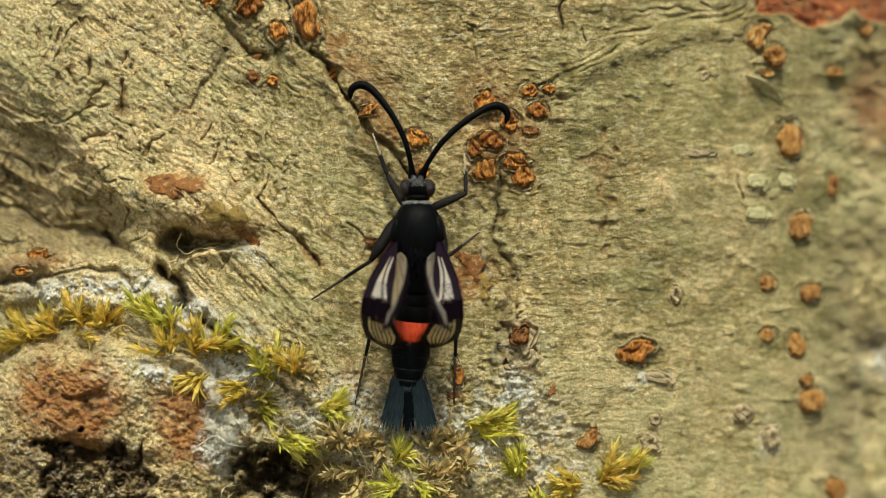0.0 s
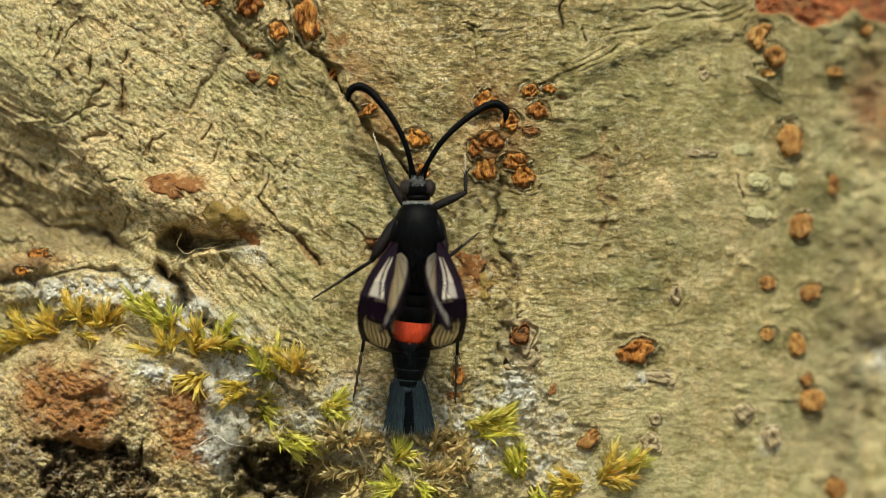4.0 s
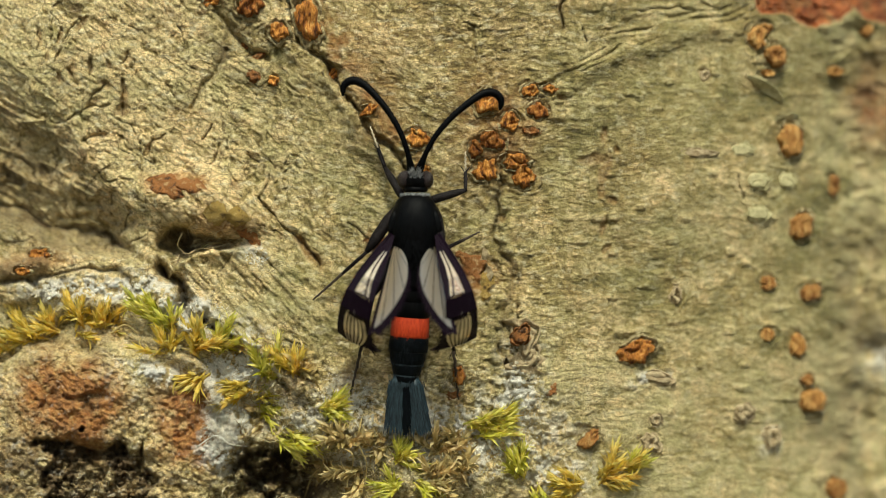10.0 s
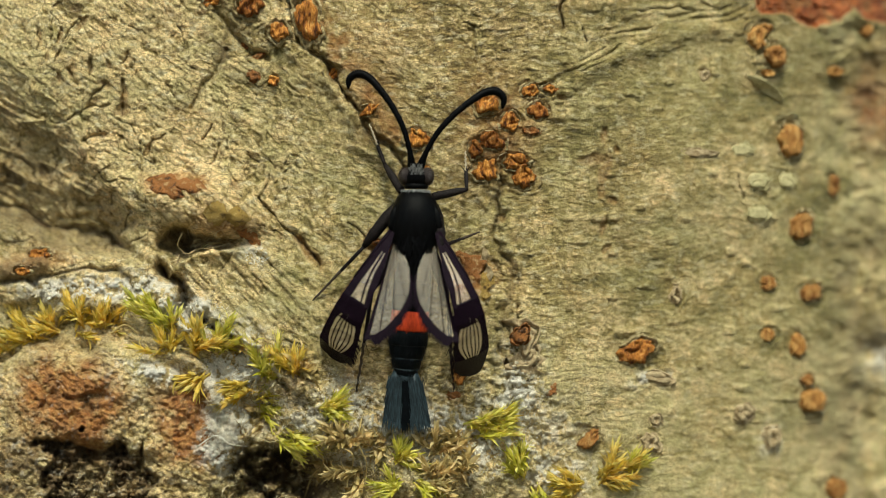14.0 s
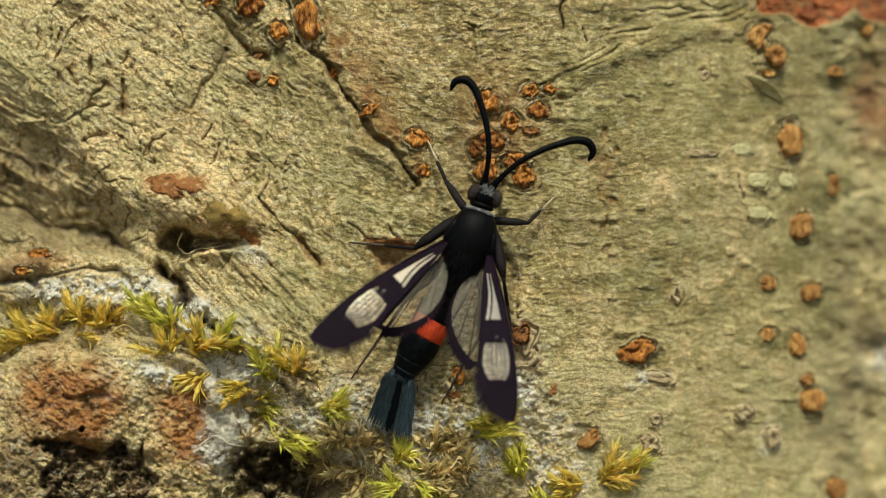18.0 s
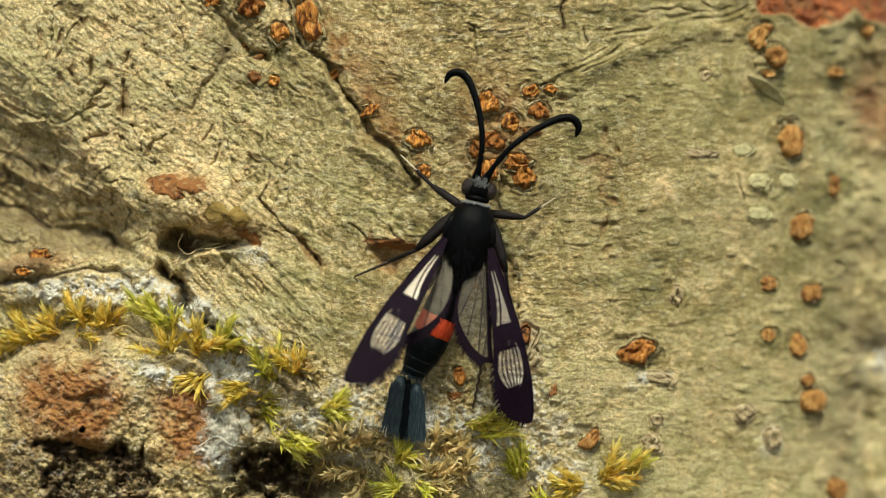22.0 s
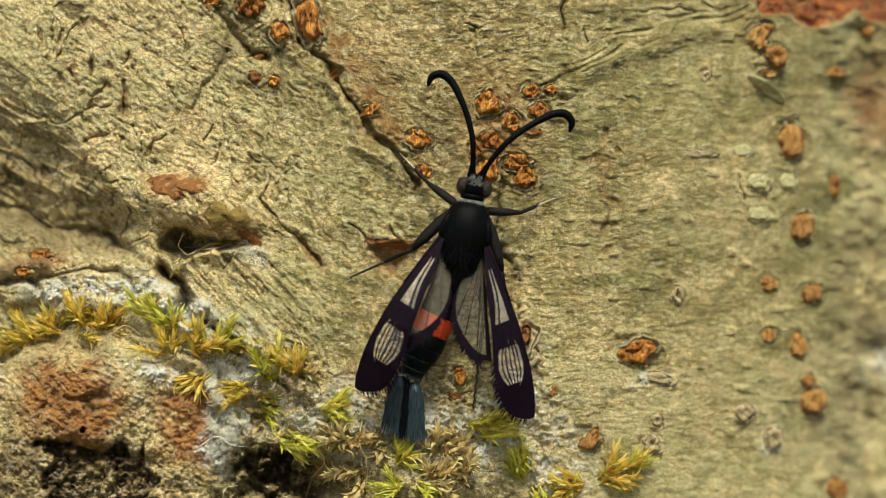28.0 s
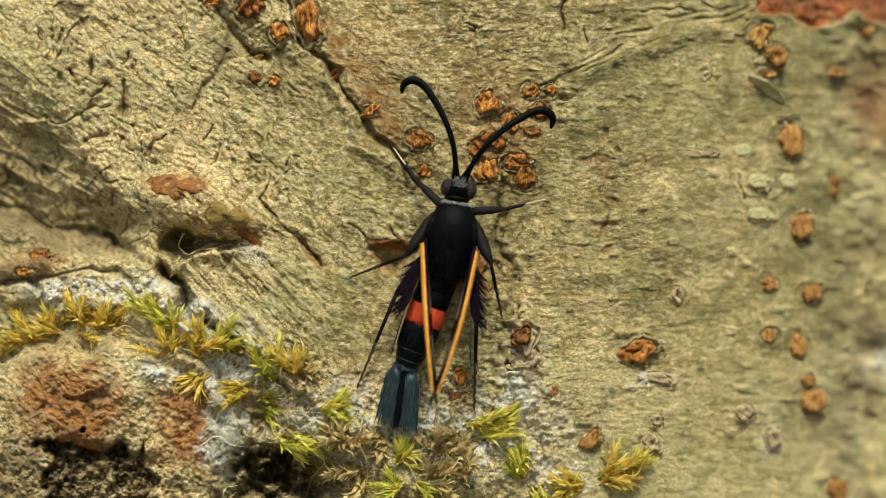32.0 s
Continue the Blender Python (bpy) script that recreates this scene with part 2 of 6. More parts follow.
# ---------------------------------------------------------------- mesh helpers
def part(name, bm, mats, parent=None, label="", smooth=True):
    me = bpy.data.meshes.new(name)
    bm.to_mesh(me)
    bm.free()
    for m in (mats if isinstance(mats, (list, tuple)) else [mats]):
        me.materials.append(m)
    if smooth:
        me.polygons.foreach_set("use_smooth", [True] * len(me.polygons))
    ob = new(name, me)
    if parent:
        ob.parent = parent
    return tagged(ob, label=label)


def loft(bm, rings, cap=True, mat=0):
    vs = [[bm.verts.new(p) for p in r] for r in rings]
    for a, b in zip(vs, vs[1:]):
        for i in range(len(a)):
            j = (i + 1) % len(a)
            bm.faces.new((a[i], a[j], b[j], b[i])).material_index = mat
    if cap:
        for r in (vs[0][::-1], vs[-1]):
            bm.faces.new(r).material_index = mat


def tube(bm, pts, radii, n=8, flat=1.0, mat=0):
    """A round limb along a chain of points (mm)."""
    pts = [Vector(p) for p in pts]
    rings, side = [], None
    for i, p in enumerate(pts):
        d = (pts[min(i + 1, len(pts) - 1)] - pts[max(i - 1, 0)]).normalized()
        ref = side if side else (Vector((0, 1, 0)) if abs(d.y) < 0.8 else Vector((1, 0, 0)))
        a = (ref - d * ref.dot(d)).normalized()
        b = d.cross(a)
        side = a
        rings.append([(p + (a * math.cos(k * math.tau / n) * flat + b * math.sin(k * math.tau / n)) * radii[i]) * MM for k in range(n)])
    loft(bm, rings, True, mat)


def blade(bm, base, way, up, length, width, droop=0.3, segs=3, mat=0):
    """A narrow pointed leaf or flat hair (mm)."""
    base, way, up = Vector(base), Vector(way).normalized(), Vector(up)
    side = way.cross(up)
    if side.length < 1e-4:
        side = way.cross(Vector((0.3, 0.5, 0.8)))
    side.normalize()
    nrm = side.cross(way)
    rows = []
    for i in range(segs + 1):
        t = i / segs
        c = base + way * length * t - nrm * droop * length * t * t
        w = width * (0.55 + 0.9 * t) * (1 - t) ** 0.8 + 0.004
        rows.append([bm.verts.new((c + side * w * s + nrm * (abs(s) * w * 0.5)) * MM) for s in (-1, 0, 1)])
    for a, b in zip(rows, rows[1:]):
        for k in (0, 1):
            bm.faces.new((a[k], a[k + 1], b[k + 1], b[k])).material_index = mat


def spline(pts, n):
    """n points along a smooth curve through pts."""
    p = [Vector(q) for q in pts]
    p = [2 * p[0] - p[1]] + p + [2 * p[-1] - p[-2]]
    out = []
    for k in range(n):
        f = k / (n - 1) * (len(p) - 3)
        i = min(int(f), len(p) - 4)
        t = f - i
        a, b, c, d = p[i:i + 4]
        out.append(0.5 * (2 * b + (c - a) * t + (2 * a - 5 * b + 4 * c - d) * t * t + (3 * b - a - 3 * c + d) * t ** 3))
    return out


# ---------------------------------------------------------------- bark relief
# Plan of the bark: u to the right, v down, 40 units to the millimetre, middle at (784, 441).
TRUNK_R, TRUNK_X = 62.0, -4.0


# Warts and lenticels of the bark: middle, half sizes and turn on the plan, rise in mm.
SPOTS = []


def spot(u, v, ru, rv, turn=0, rise=0.45, seed=0, crater=0.35, mat=None, name="lenticel", label="orange-brown crumbly corky lenticel"):
    SPOTS.append((u, v, ru, rv, turn, rise, seed, crater, mat or (AMBER if u > 1250 else CORK), name, label))


# cluster beside the crease
spot(862, 180, 26, 24, 20, 0.6, 1)
spot(902, 214, 20, 18, 0, 0.5, 2)
spot(938, 161, 18, 13, 0, 0.4, 3)
spot(974, 158, 13, 10, 0, 0.35, 4)
spot(952, 196, 19, 17, 0, 0.45, 5)
spot(870, 250, 26, 17, 10, 0.5, 6)
spot(912, 286, 28, 16, -5, 0.55, 7)
spot(928, 314, 27, 20, 20, 0.6, 8)
spot(858, 302, 22, 22, 10, 0.55, 9)
spot(842, 262, 14, 20, 0, 0.35, 10)
spot(740, 244, 25, 19, 0, 0.45, 11)
spot(750, 302, 14, 13, 0, 0.4, 12)
# along the slanting crease
spot(446, 12, 27, 24, 10, 0.7, 13)
spot(545, 38, 24, 42, -15, 0.7, 14)
spot(492, 56, 18, 20, 0, 0.5, 15)
spot(484, 143, 12, 11, 0, 0.4, 16)
spot(592, 130, 18, 12, -40, 0.4, 17)
spot(655, 195, 20, 10, -40, 0.35, 18)
spot(372, 4, 18, 12, 0, 0.4, 19)
# column on the smooth side
spot(1337, 68, 20, 25, 10, 0.6, 20)
spot(1368, 100, 24, 22, 0, 0.6, 21)
spot(1352, 52, 16, 12, 0, 0.4, 22)
spot(1358, 130, 16, 8, 0, 0.4, 23)
spot(1475, 128, 18, 11, 0, 0.45, 24)
spot(1395, 250, 31, 30, 0, 0.75, 25, 0.1)
spot(1413, 400, 24, 29, 20, 0.7, 26, 0.15)
spot(1474, 330, 12, 22, 0, 0.35, 27)
spot(1358, 502, 17, 16, 0, 0.5, 28, 0.15)
spot(1432, 518, 25, 17, -25, 0.55, 29, 0.15)
spot(1408, 611, 18, 23, 10, 0.6, 30, 0.1)
spot(1425, 672, 14, 12, 0, 0.5, 31, 0.1)
spot(1434, 708, 30, 24, 15, 0.7, 32, 0.1)
spot(1357, 592, 16, 13, 0, 0.35, 33, 0.1)
spot(1475, 864, 24, 22, 0, 0.6, 34, 0.1)
spot(1530, 55, 18, 14, 0, 0.4, 35, 0.1)
# single ones
spot(1126, 620, 40, 24, -12, 0.75, 36)
spot(1042, 774, 29, 16, -45, 0.6, 37, 0.1, AMBER, "lenticel", "smooth pale amber lenticel in grey lichen")
spot(436, 82, 13, 8, -20, 0.3, 75, 0.3, RUST_BARK, "bark_scale", "dark reddish bark scale in a crack")
spot(455, 103, 17, 7, -35, 0.35, 76, 0.3, RUST_BARK, "bark_scale", "dark reddish bark scale in a crack")
spot(448, 134, 11, 10, 0, 0.3, 77, 0.3, RUST_BARK, "bark_scale", "dull purplish-brown bark scale")
spot(978, 690, 8, 12, 10, 0.25, 78, 0.3, RUST_BARK, "bark_scale", "small reddish-brown bark scale")
spot(812, 666, 15, 18, 0, 0.4, 38)
spot(806, 700, 14, 8, 0, 0.3, 67, 0.3, RUST_BARK, "bark_scale", "dull brown bark scale")
spot(72, 450, 22, 11, 5, 0.4, 40)
spot(42, 480, 16, 9, 0, 0.35, 41)
spot(1195, 522, 12, 19, 10, 0.4, 42, 0.6, FLAKE, "bark_wart", "pale hollow bark wart")
spot(1160, 668, 34, 10, 10, 0.3, 43, 0.2, FLAKE, "bark_wart", "grey crusted bark edge")
spot(1148, 784, 20, 18, 0, 0.4, 44, 0.6, FLAKE, "bark_wart", "pale hollow bark wart")
spot(1160, 742, 14, 11, 0, 0.35, 45, 0.6, FLAKE, "bark_wart", "pale hollow bark wart")
spot(1315, 728, 22, 18, 0, 0.4, 46, 0.5, FLAKE, "bark_wart", "pale hollow bark wart")
spot(1366, 774, 16, 20, 0, 0.4, 47, 0.5, FLAKE, "bark_wart", "white crusted bark wart")
spot(926, 600, 22, 30, 8, 0.5, 48, 0.6, FLAKE, "bark_scale", "ragged pale rim of a bark scale in the crease")
spot(922, 592, 14, 17, 8, 0.75, 49, 0.2, RUST_BARK, "bark_scale", "ragged reddish-brown bark scale in the crease")
spot(937, 233, 16, 9, 0, 0.35, 66, 0.3, RUST_BARK, "bark_scale", "dull brown bark scale among lenticels")
spot(928, 632, 28, 20, 0, 0.4, 49, 0.5, FLAKE, "bark_wart", "pale hollow bark wart")
spot(1245, 135, 12, 12, 0, 0.35, 50, 0.6, FLAKE, "bark_wart", "pale hollow bark wart")
spot(1225, 270, 40, 9, 5, 0.2, 51, 0.2, FLAKE, "bark_wart", "low bark ridge")
spot(1340, 320, 24, 16, 0, 0.3, 52, 0.1, PALE_BARK, "bark_wart", "pale smooth bark wart")
spot(1390, 320, 20, 15, 0, 0.3, 53, 0.1, PALE_BARK, "bark_wart", "pale smooth bark wart")
spot(1338, 378, 24, 14, 0, 0.3, 54, 0.1, PALE_BARK, "bark_wart", "pale smooth bark wart")
spot(1310, 265, 24, 12, 0, 0.25, 55, 0.1, PALE_BARK, "bark_wart", "pale smooth bark wart")


NICKS = []


def nick(u0, v0, u1, v1, width=4.0, depth=0.25):
    NICKS.append((u0, v0, u1, v1, width, depth))


# short cracks of the older bark
nick(152, 28, 124, 68, 3)
nick(60, 42, 70, 82, 4)
nick(94, 58, 100, 88, 4)
nick(112, 84, 108, 100, 5)
nick(124, 118, 142, 152, 5)
nick(168, 104, 158, 138, 6, 0.3)
nick(232, 84, 218, 112, 4)
nick(184, 150, 168, 186, 6, 0.3)
nick(222, 144, 216, 196, 7, 0.38)
nick(196, 186, 158, 196, 4)
nick(178, 232, 148, 246, 5)
nick(204, 200, 236, 216, 3)
nick(236, 216, 240, 236, 3)
nick(246, 246, 256, 292, 4)
nick(264, 268, 274, 248, 4, 0.3)
nick(274, 248, 296, 243, 3)
nick(292, 148, 302, 178, 4)
nick(252, 290, 254, 332, 3)
nick(176, 296, 204, 334, 4)
nick(206, 342, 192, 366, 4)
nick(226, 368, 218, 424, 5, 0.4)
nick(372, 218, 364, 242, 3)
nick(388, 256, 374, 292, 6)
nick(402, 246, 404, 264, 3)
nick(404, 300, 412, 334, 3)
nick(412, 334, 424, 344, 4)
nick(438, 276, 452, 292, 4)
nick(468, 308, 460, 342, 3)
nick(455, 344, 490, 380, 4, 0.3)
nick(490, 384, 522, 426, 4, 0.3)
nick(528, 420, 566, 476, 6, 0.35)
nick(508, 282, 498, 304, 3)
nick(512, 280, 522, 282, 3)
nick(620, 398, 642, 424, 3)
nick(642, 424, 690, 420, 4, 0.3)
nick(702, 404, 718, 444, 3)
nick(1034, 38, 1038, 64, 3)
nick(1086, 60, 1150, 52, 3, 0.14)
nick(1130, 16, 1230, 18, 3, 0.14)
nick(1240, 10, 1300, 4, 3, 0.14)
nick(880, 350, 876, 388, 4)
nick(1312, 306, 1314, 350, 3)
nick(820, 40, 850, 44, 3)
nick(930, 560, 922, 576, 4)


CHIPS = []


def chip(u, v, ru, rv, turn=0.0, depth=0.16):
    """A scale of bark that has come away and bares brown cork."""
    CHIPS.append((u, v, ru, rv, turn, depth))


chip(222, 172, 7, 16, 8)
chip(218, 190, 11, 9, 0)
chip(184, 156, 10, 6, 30)
chip(172, 186, 13, 7, -35)
chip(178, 236, 15, 6, -20)
chip(162, 120, 6, 17, 8)
chip(129, 122, 5, 17, 5)
chip(105, 136, 5, 11, -5)
chip(194, 116, 5, 15, -5)
chip(228, 98, 5, 14, 10)
chip(88, 96, 4, 12, 0)
chip(70, 60, 5, 16, -10)
chip(112, 62, 5, 13, 20)
chip(150, 42, 6, 20, 35)
chip(262, 262, 6, 14, 25)
chip(416, 326, 8, 10, 0)
chip(540, 448, 8, 30, -35, 0.22)
chip(522, 424, 6, 14, -45, 0.2)
chip(1245, 136, 13, 8, 30)
chip(1048, 282, 26, 10, -5, 0.12)
chip(1074, 300, 9, 32, 5, 0.1)
chip(705, 440, 34, 9, 10, 0.15)
chip(690, 470, 20, 14, 30, 0.15)
chip(650, 425, 6, 20, 10, 0.15)
chip(1070, 340, 8, 14, 0, 0.12)
chip(1086, 356, 11, 8, 10, 0.12)
chip(1066, 402, 6, 17, 0, 0.12)
chip(1092, 262, 8, 6, 0, 0.12)
chip(1064, 240, 6, 14, 10, 0.12)
chip(1078, 440, 8, 7, 0, 0.12)
chip(885, 385, 11, 9, 0, 0.12)
chip(1000, 170, 10, 6, 20, 0.12)


def bark_fields(U, V):
    """Relief in mm, and the covers: rust, algae, lichen, flake tone, soil litter with painted shade, red wood."""
    U, V = np.asarray(U, float), np.asarray(V, float)
    wu, wv = U + 14 * fbm(U / 60, V / 60, 3, 1), V + 14 * fbm(U / 60, V / 60, 3, 5)
    n_big = fbm(U / 180, V / 180, 2, 15)
    h = 0.35 * fbm(U / 260, V / 260, 3, 11)
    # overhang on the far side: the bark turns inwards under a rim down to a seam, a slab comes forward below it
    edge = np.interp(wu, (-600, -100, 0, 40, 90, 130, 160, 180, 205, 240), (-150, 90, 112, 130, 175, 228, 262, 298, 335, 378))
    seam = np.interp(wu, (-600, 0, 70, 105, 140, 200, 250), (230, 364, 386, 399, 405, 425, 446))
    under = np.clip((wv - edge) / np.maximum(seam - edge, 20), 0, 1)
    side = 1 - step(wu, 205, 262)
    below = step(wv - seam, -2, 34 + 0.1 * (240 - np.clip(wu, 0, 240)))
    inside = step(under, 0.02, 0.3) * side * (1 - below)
    la, lb = U * 0.88 + V * 0.47, -U * 0.47 + V * 0.88
    ledges = 1 - np.abs(vnoise(la / 95, lb / 30 + 0.5 * vnoise(la / 40, lb / 40, 12), 13))
    ledges = ledges ** 3 + 0.6 * (1 - np.abs(vnoise(la / 60, lb / 13, 14))) ** 3
    h += 0.75 * blob(U, V, 90, 40, 240, 170) - side * (1 - below) * (2.5 * under ** 0.85 - 0.42 * inside * ledges)
    h -= 0.3 * side * groove(wv - seam, 7) + 0.3 * groove(line(wu, wv, (112, 372), (160, 392), (205, 428)), 6)
    h += 0.35 * blob(wu, wv, 160, 345, 42, 24, 20, 5)
    # shelf above the knob, and the knob
    h += 0.35 * step(wv, 425, 480) * (1 - step(wu, 230, 330))
    r = np.hypot((wu - 165) / 275, (wv - 775) / 195)
    h += 2.0 * np.sqrt(np.clip(1 - r * r, 0, 1)) * (1 - 0.2 * blob(U, V, 165, 775, 100, 80))
    h -= 0.6 * groove(line(wu, wv, (-50, 640), (60, 600), (200, 590), (300, 640), (390, 760)), 16)
    jag = 22 * fbm(U / 30, V / 30, 3, 17)
    broken = step(V + jag - 22 * blob(U, V, 178, 775, 22, 40, 0, 6), 774, 786) * step(U + jag, 76, 92) * (1 - step(U + jag - 0.3 * (V - 780), 240, 256))
    h += broken * (-1.5 + 1.1 * np.abs(fbm(U / 26, V / 20, 4, 19, 0.6)) + 0.9 * step(V, 815, 890)) - 0.9 * blob(wu, wv, 180, 800, 95, 17, 8, 4)
    knob_skin = np.clip(1.3 - r, 0, 1) * 0.8
    h += knob_skin * (0.14 * fbm(U / 30, V / 24, 5, 23, 0.68) - 0.8 * blob(wu, wv, 150, 694, 26, 10, -5, 5) - 0.7 * blob(wu, wv, 147, 714, 9, 15, 0, 5) - 0.3 * blob(wu, wv, 88, 720, 16, 12, 30, 4))
    h += 0.9 * blob(wu, wv, 330, 600, 90, 60, 30)
    # slab under the knot, with a rolled upper edge, and the split between it and the knob
    vr = np.interp(U, (240, 292, 306, 332, 400, 470, 560), (520, 492, 462, 440, 430, 446, 500))
    vg = np.interp(U, (240, 285, 330, 390, 440, 520, 640), (430, 478, 532, 592, 640, 690, 740))
    slab = step(wv - vr, -4, 5) * (1 - step(wv - vg, -6, 3)) * step(U, 285, 300) * (1 - step(U, 430, 640))
    sa, sb = U * 0.66 + V * 0.75, -U * 0.75 + V * 0.66
    h += slab * (0.62 + 0.17 * vnoise(sa / 85, sb / 10, 28) + 0.10 * vnoise(sa / 60, sb / 4.5, 29) + 0.22 * groove(wv - vr - 6, 9) * (1 - step(U, 400, 460)))
    gap = groove(line(wu, wv, (283, 474), (305, 505), (330, 538), (362, 565)), 10) + 0.30 * groove(line(wu, wv, (362, 565), (400, 605), (450, 645), (510, 690)), 5)
    h -= 1.8 * gap - 0.35 * groove(line(wu, wv, (262, 505), (312, 556), (388, 620)), 14)
    h += 0.75 * blob(wu, wv, 342, 555, 26, 22, 25, 5) + 0.6 * blob(wu, wv, 284, 528, 32, 17, 15, 5) + 0.55 * blob(wu, wv, 36, 525, 40, 20, 0, 5)
    shelf = np.minimum(line(wu, wv, (-20, 505), (60, 502), (120, 480), (200, 472)), line(wu, wv, (70, 505), (78, 548)))
    shelf = np.minimum(shelf, np.minimum(line(wu, wv, (116, 495), (128, 548)), line(wu, wv, (200, 472), (232, 522), (262, 502))))
    h -= 0.5 * groove(shelf, 6) * (0.7 + 0.5 * vnoise(U / 18, V / 18, 39))
    h += 0.5 * blob(wu, wv, 92, 520, 20, 20, 0, 5) + 0.55 * blob(wu, wv, 45, 472, 48, 24, -10, 5) + 0.4 * blob(wu, wv, 150, 545, 60, 16, -5, 4)
    h -= 2.8 * blob(wu, wv, 485, 840, 85, 42, 10, 4) * np.clip(0.75 + 0.8 * fbm(U / 24, V / 20, 4, 27, 0.65), 0.1, 1.2) + 0.9 * blob(wu, wv, 600, 850, 50, 40, 0, 3) + 1.0 * blob(wu, wv, 450, 730, 40, 30)
    h += 0.9 * blob(wu, wv, 610, 760, 70, 55) + 0.7 * blob(wu, wv, 760, 850, 130, 50) + 0.5 * blob(wu, wv, 540, 690, 50, 40)
    # old knot with a hollow under it
    h += 1.5 * blob(wu, wv, 350, 362, 105, 50, 10, 3) - 1.8 * blob(wu, V + 0.8 * (wv - V), 318, 424, 40, 19, -14, 4) - 1.3 * blob(wu, wv, 372, 420, 44, 10, 2, 4) - 0.45 * blob(wu, wv, 688, 456, 42, 16, 15, 4)
    h -= 3.2 * np.clip((U - 1130) / 420, 0, 1.6) ** 2 + 0.7 * step(wu, 1490, 1560) * step(wv, 520, 640)
    far = step(U, 1400, 1520)
    h += far * (0.24 * fbm(U / 48, V / 42, 3, 86) + 0.10 * fbm(U / 16, V / 13, 2, 87))
    # creases
    crease = line(U + 0.4 * (wu - U), V + 0.4 * (wv - V), (480, -60), (522, 30), (545, 85), (575, 112), (604, 165), (645, 215), (700, 272), (742, 325))
    h -= 0.6 * groove(crease, np.clip(4.5 + 4.5 * fbm(U / 22, V / 22, 3, 85), 1.8, 10))
    h += 0.12 * groove(crease - 14, 6) * (0.5 + vnoise(U / 14, V / 14, 89))
    h += 0.25 * groove(line(wu, wv, (470, 10), (540, 120), (600, 195), (690, 290)), 14)
    h -= 0.7 * groove(line(wu, wv, (370, -40), (420, 50), (470, 100)), 11) + 0.22 * groove(line(U + 0.6 * (wu - U), V, (402, 88), (365, 145), (332, 192)), 4)
    fold = line(U + 0.5 * (wu - U), V + 0.5 * (wv - V), (960, 160), (1010, 125), (1080, 92), (1180, 48), (1330, 10))
    h -= 0.20 * groove(fold, 3.5) * (0.5 + 0.8 * fbm(U / 40, V / 40, 2, 59)) + 0.12 * groove(fold - 12, 3) * step(vnoise(U / 50, V / 30, 60), -0.2, 0.3)
    h += 0.28 * groove(line(wu, wv, (1000, 150), (1090, 110), (1190, 68), (1330, 40)), 20)
    column = line(wu, wv, (872, 320), (880, 420), (905, 480), (900, 560), (905, 660), (930, 900))
    h -= 0.32 * groove(column, 4) * (0.7 + 0.5 * vnoise(U / 20, V / 14, 37)) - 0.22 * groove(column - 16, 9) * (0.6 + 0.8 * vnoise(U / 12, V / 15, 38))
    h -= 0.15 * groove(line(wu, wv, (1062, 230), (1068, 420)), 7) + 0.4 * groove(line(wu, V, (996, -10), (990, 20), (998, 50)), 3)
    h -= 0.25 * groove(line(wu, wv, (836, 40), (836, 110)), 3)
    h -= 0.2 * groove(line(wu, wv, (445, 335), (480, 370), (520, 420), (570, 480)), 3) * step(n_big + fbm(U / 30, V / 30, 2, 83), -0.5, 0.1)
    h += 0.5 * blob(U, V, 1345, 90, 60, 60) + 0.5 * blob(U, V, 1450, -20, 140, 70, 0, 4)
    h += 0.35 * step(wv + 0.25 * wu, 1180, 1260) * step(wu, 700, 1200)
    # branching cracks of the older bark
    old = 1 - step(wu, 420, 620)
    crack = np.abs(fbm(wu / 75 + 0.5 * vnoise(V / 50, U / 50), wv / 110, 3, 21))
    crack = np.exp(-(crack / 0.045) ** 2) * step(fbm(U / 90, V / 90, 2, 25), -0.15, 0.3)
    h -= 0.11 * crack * old
    # wrinkles, slanting on the older side and level on the smooth side
    soft = np.interp(U, (0, 800, 1000, 1200, 1600), (1.0, 0.9, 0.6, 0.42, 0.25))
    f1, f2, f3, g1, g2 = 0.0, 0.0, 0.0, 0.0, 0.0
    steep, level = 1 - step(U + 60 * n_big, 520, 760), step(U + 60 * n_big, 640, 900)
    ju, jv = U + 0.35 * (wu - U), V + 0.35 * (wv - V)
    for share, turn in ((steep, 0.66), (1 - steep - level, 0.40), (level, 0.05)):
        a, b = ju * math.cos(turn) + jv * math.sin(turn), -ju * math.sin(turn) + jv * math.cos(turn)
        f1 = f1 + share * fbm(a / 22, b / 9, 4, 31, 0.66)
        f2 = f2 + share * fbm(a / 9, b / 4.5, 3, 41, 0.7)
        f3 = f3 + share * vnoise(a / 80, b / 34, 47)
        g1 = g1 + share * np.abs(vnoise(a / 30 + 0.35 * vnoise(a / 14, b / 14, 33), b / 12, 34))
        g2 = g2 + share * np.abs(vnoise(a / 13, b / 6.5 + 0.3 * vnoise(a / 9, b / 9, 35), 36))
    a, b = U * 0.79 + V * 0.61, -U * 0.61 + V * 0.79
    pits = np.exp(-(g1 / 0.055) ** 2) * step(vnoise(U / 44, V / 30, 49), -0.25, 0.35) * (1 - 0.7 * np.clip(1.6 - 1.4 * r, 0, 1))
    h += soft * (0.115 * np.minimum(g1, 0.35) + 0.07 * g2 + 0.03 * f1 + 0.030 * f2 - 0.03 * pits) + np.interp(U, (600, 1100), (0.08, 0.035)) * f3
    # warts on the smooth side
    wart = step(vnoise(U / 26, V / 20, 51), 0.45, 0.9) * step(U, 700, 1100)
    h += 0.12 * wart
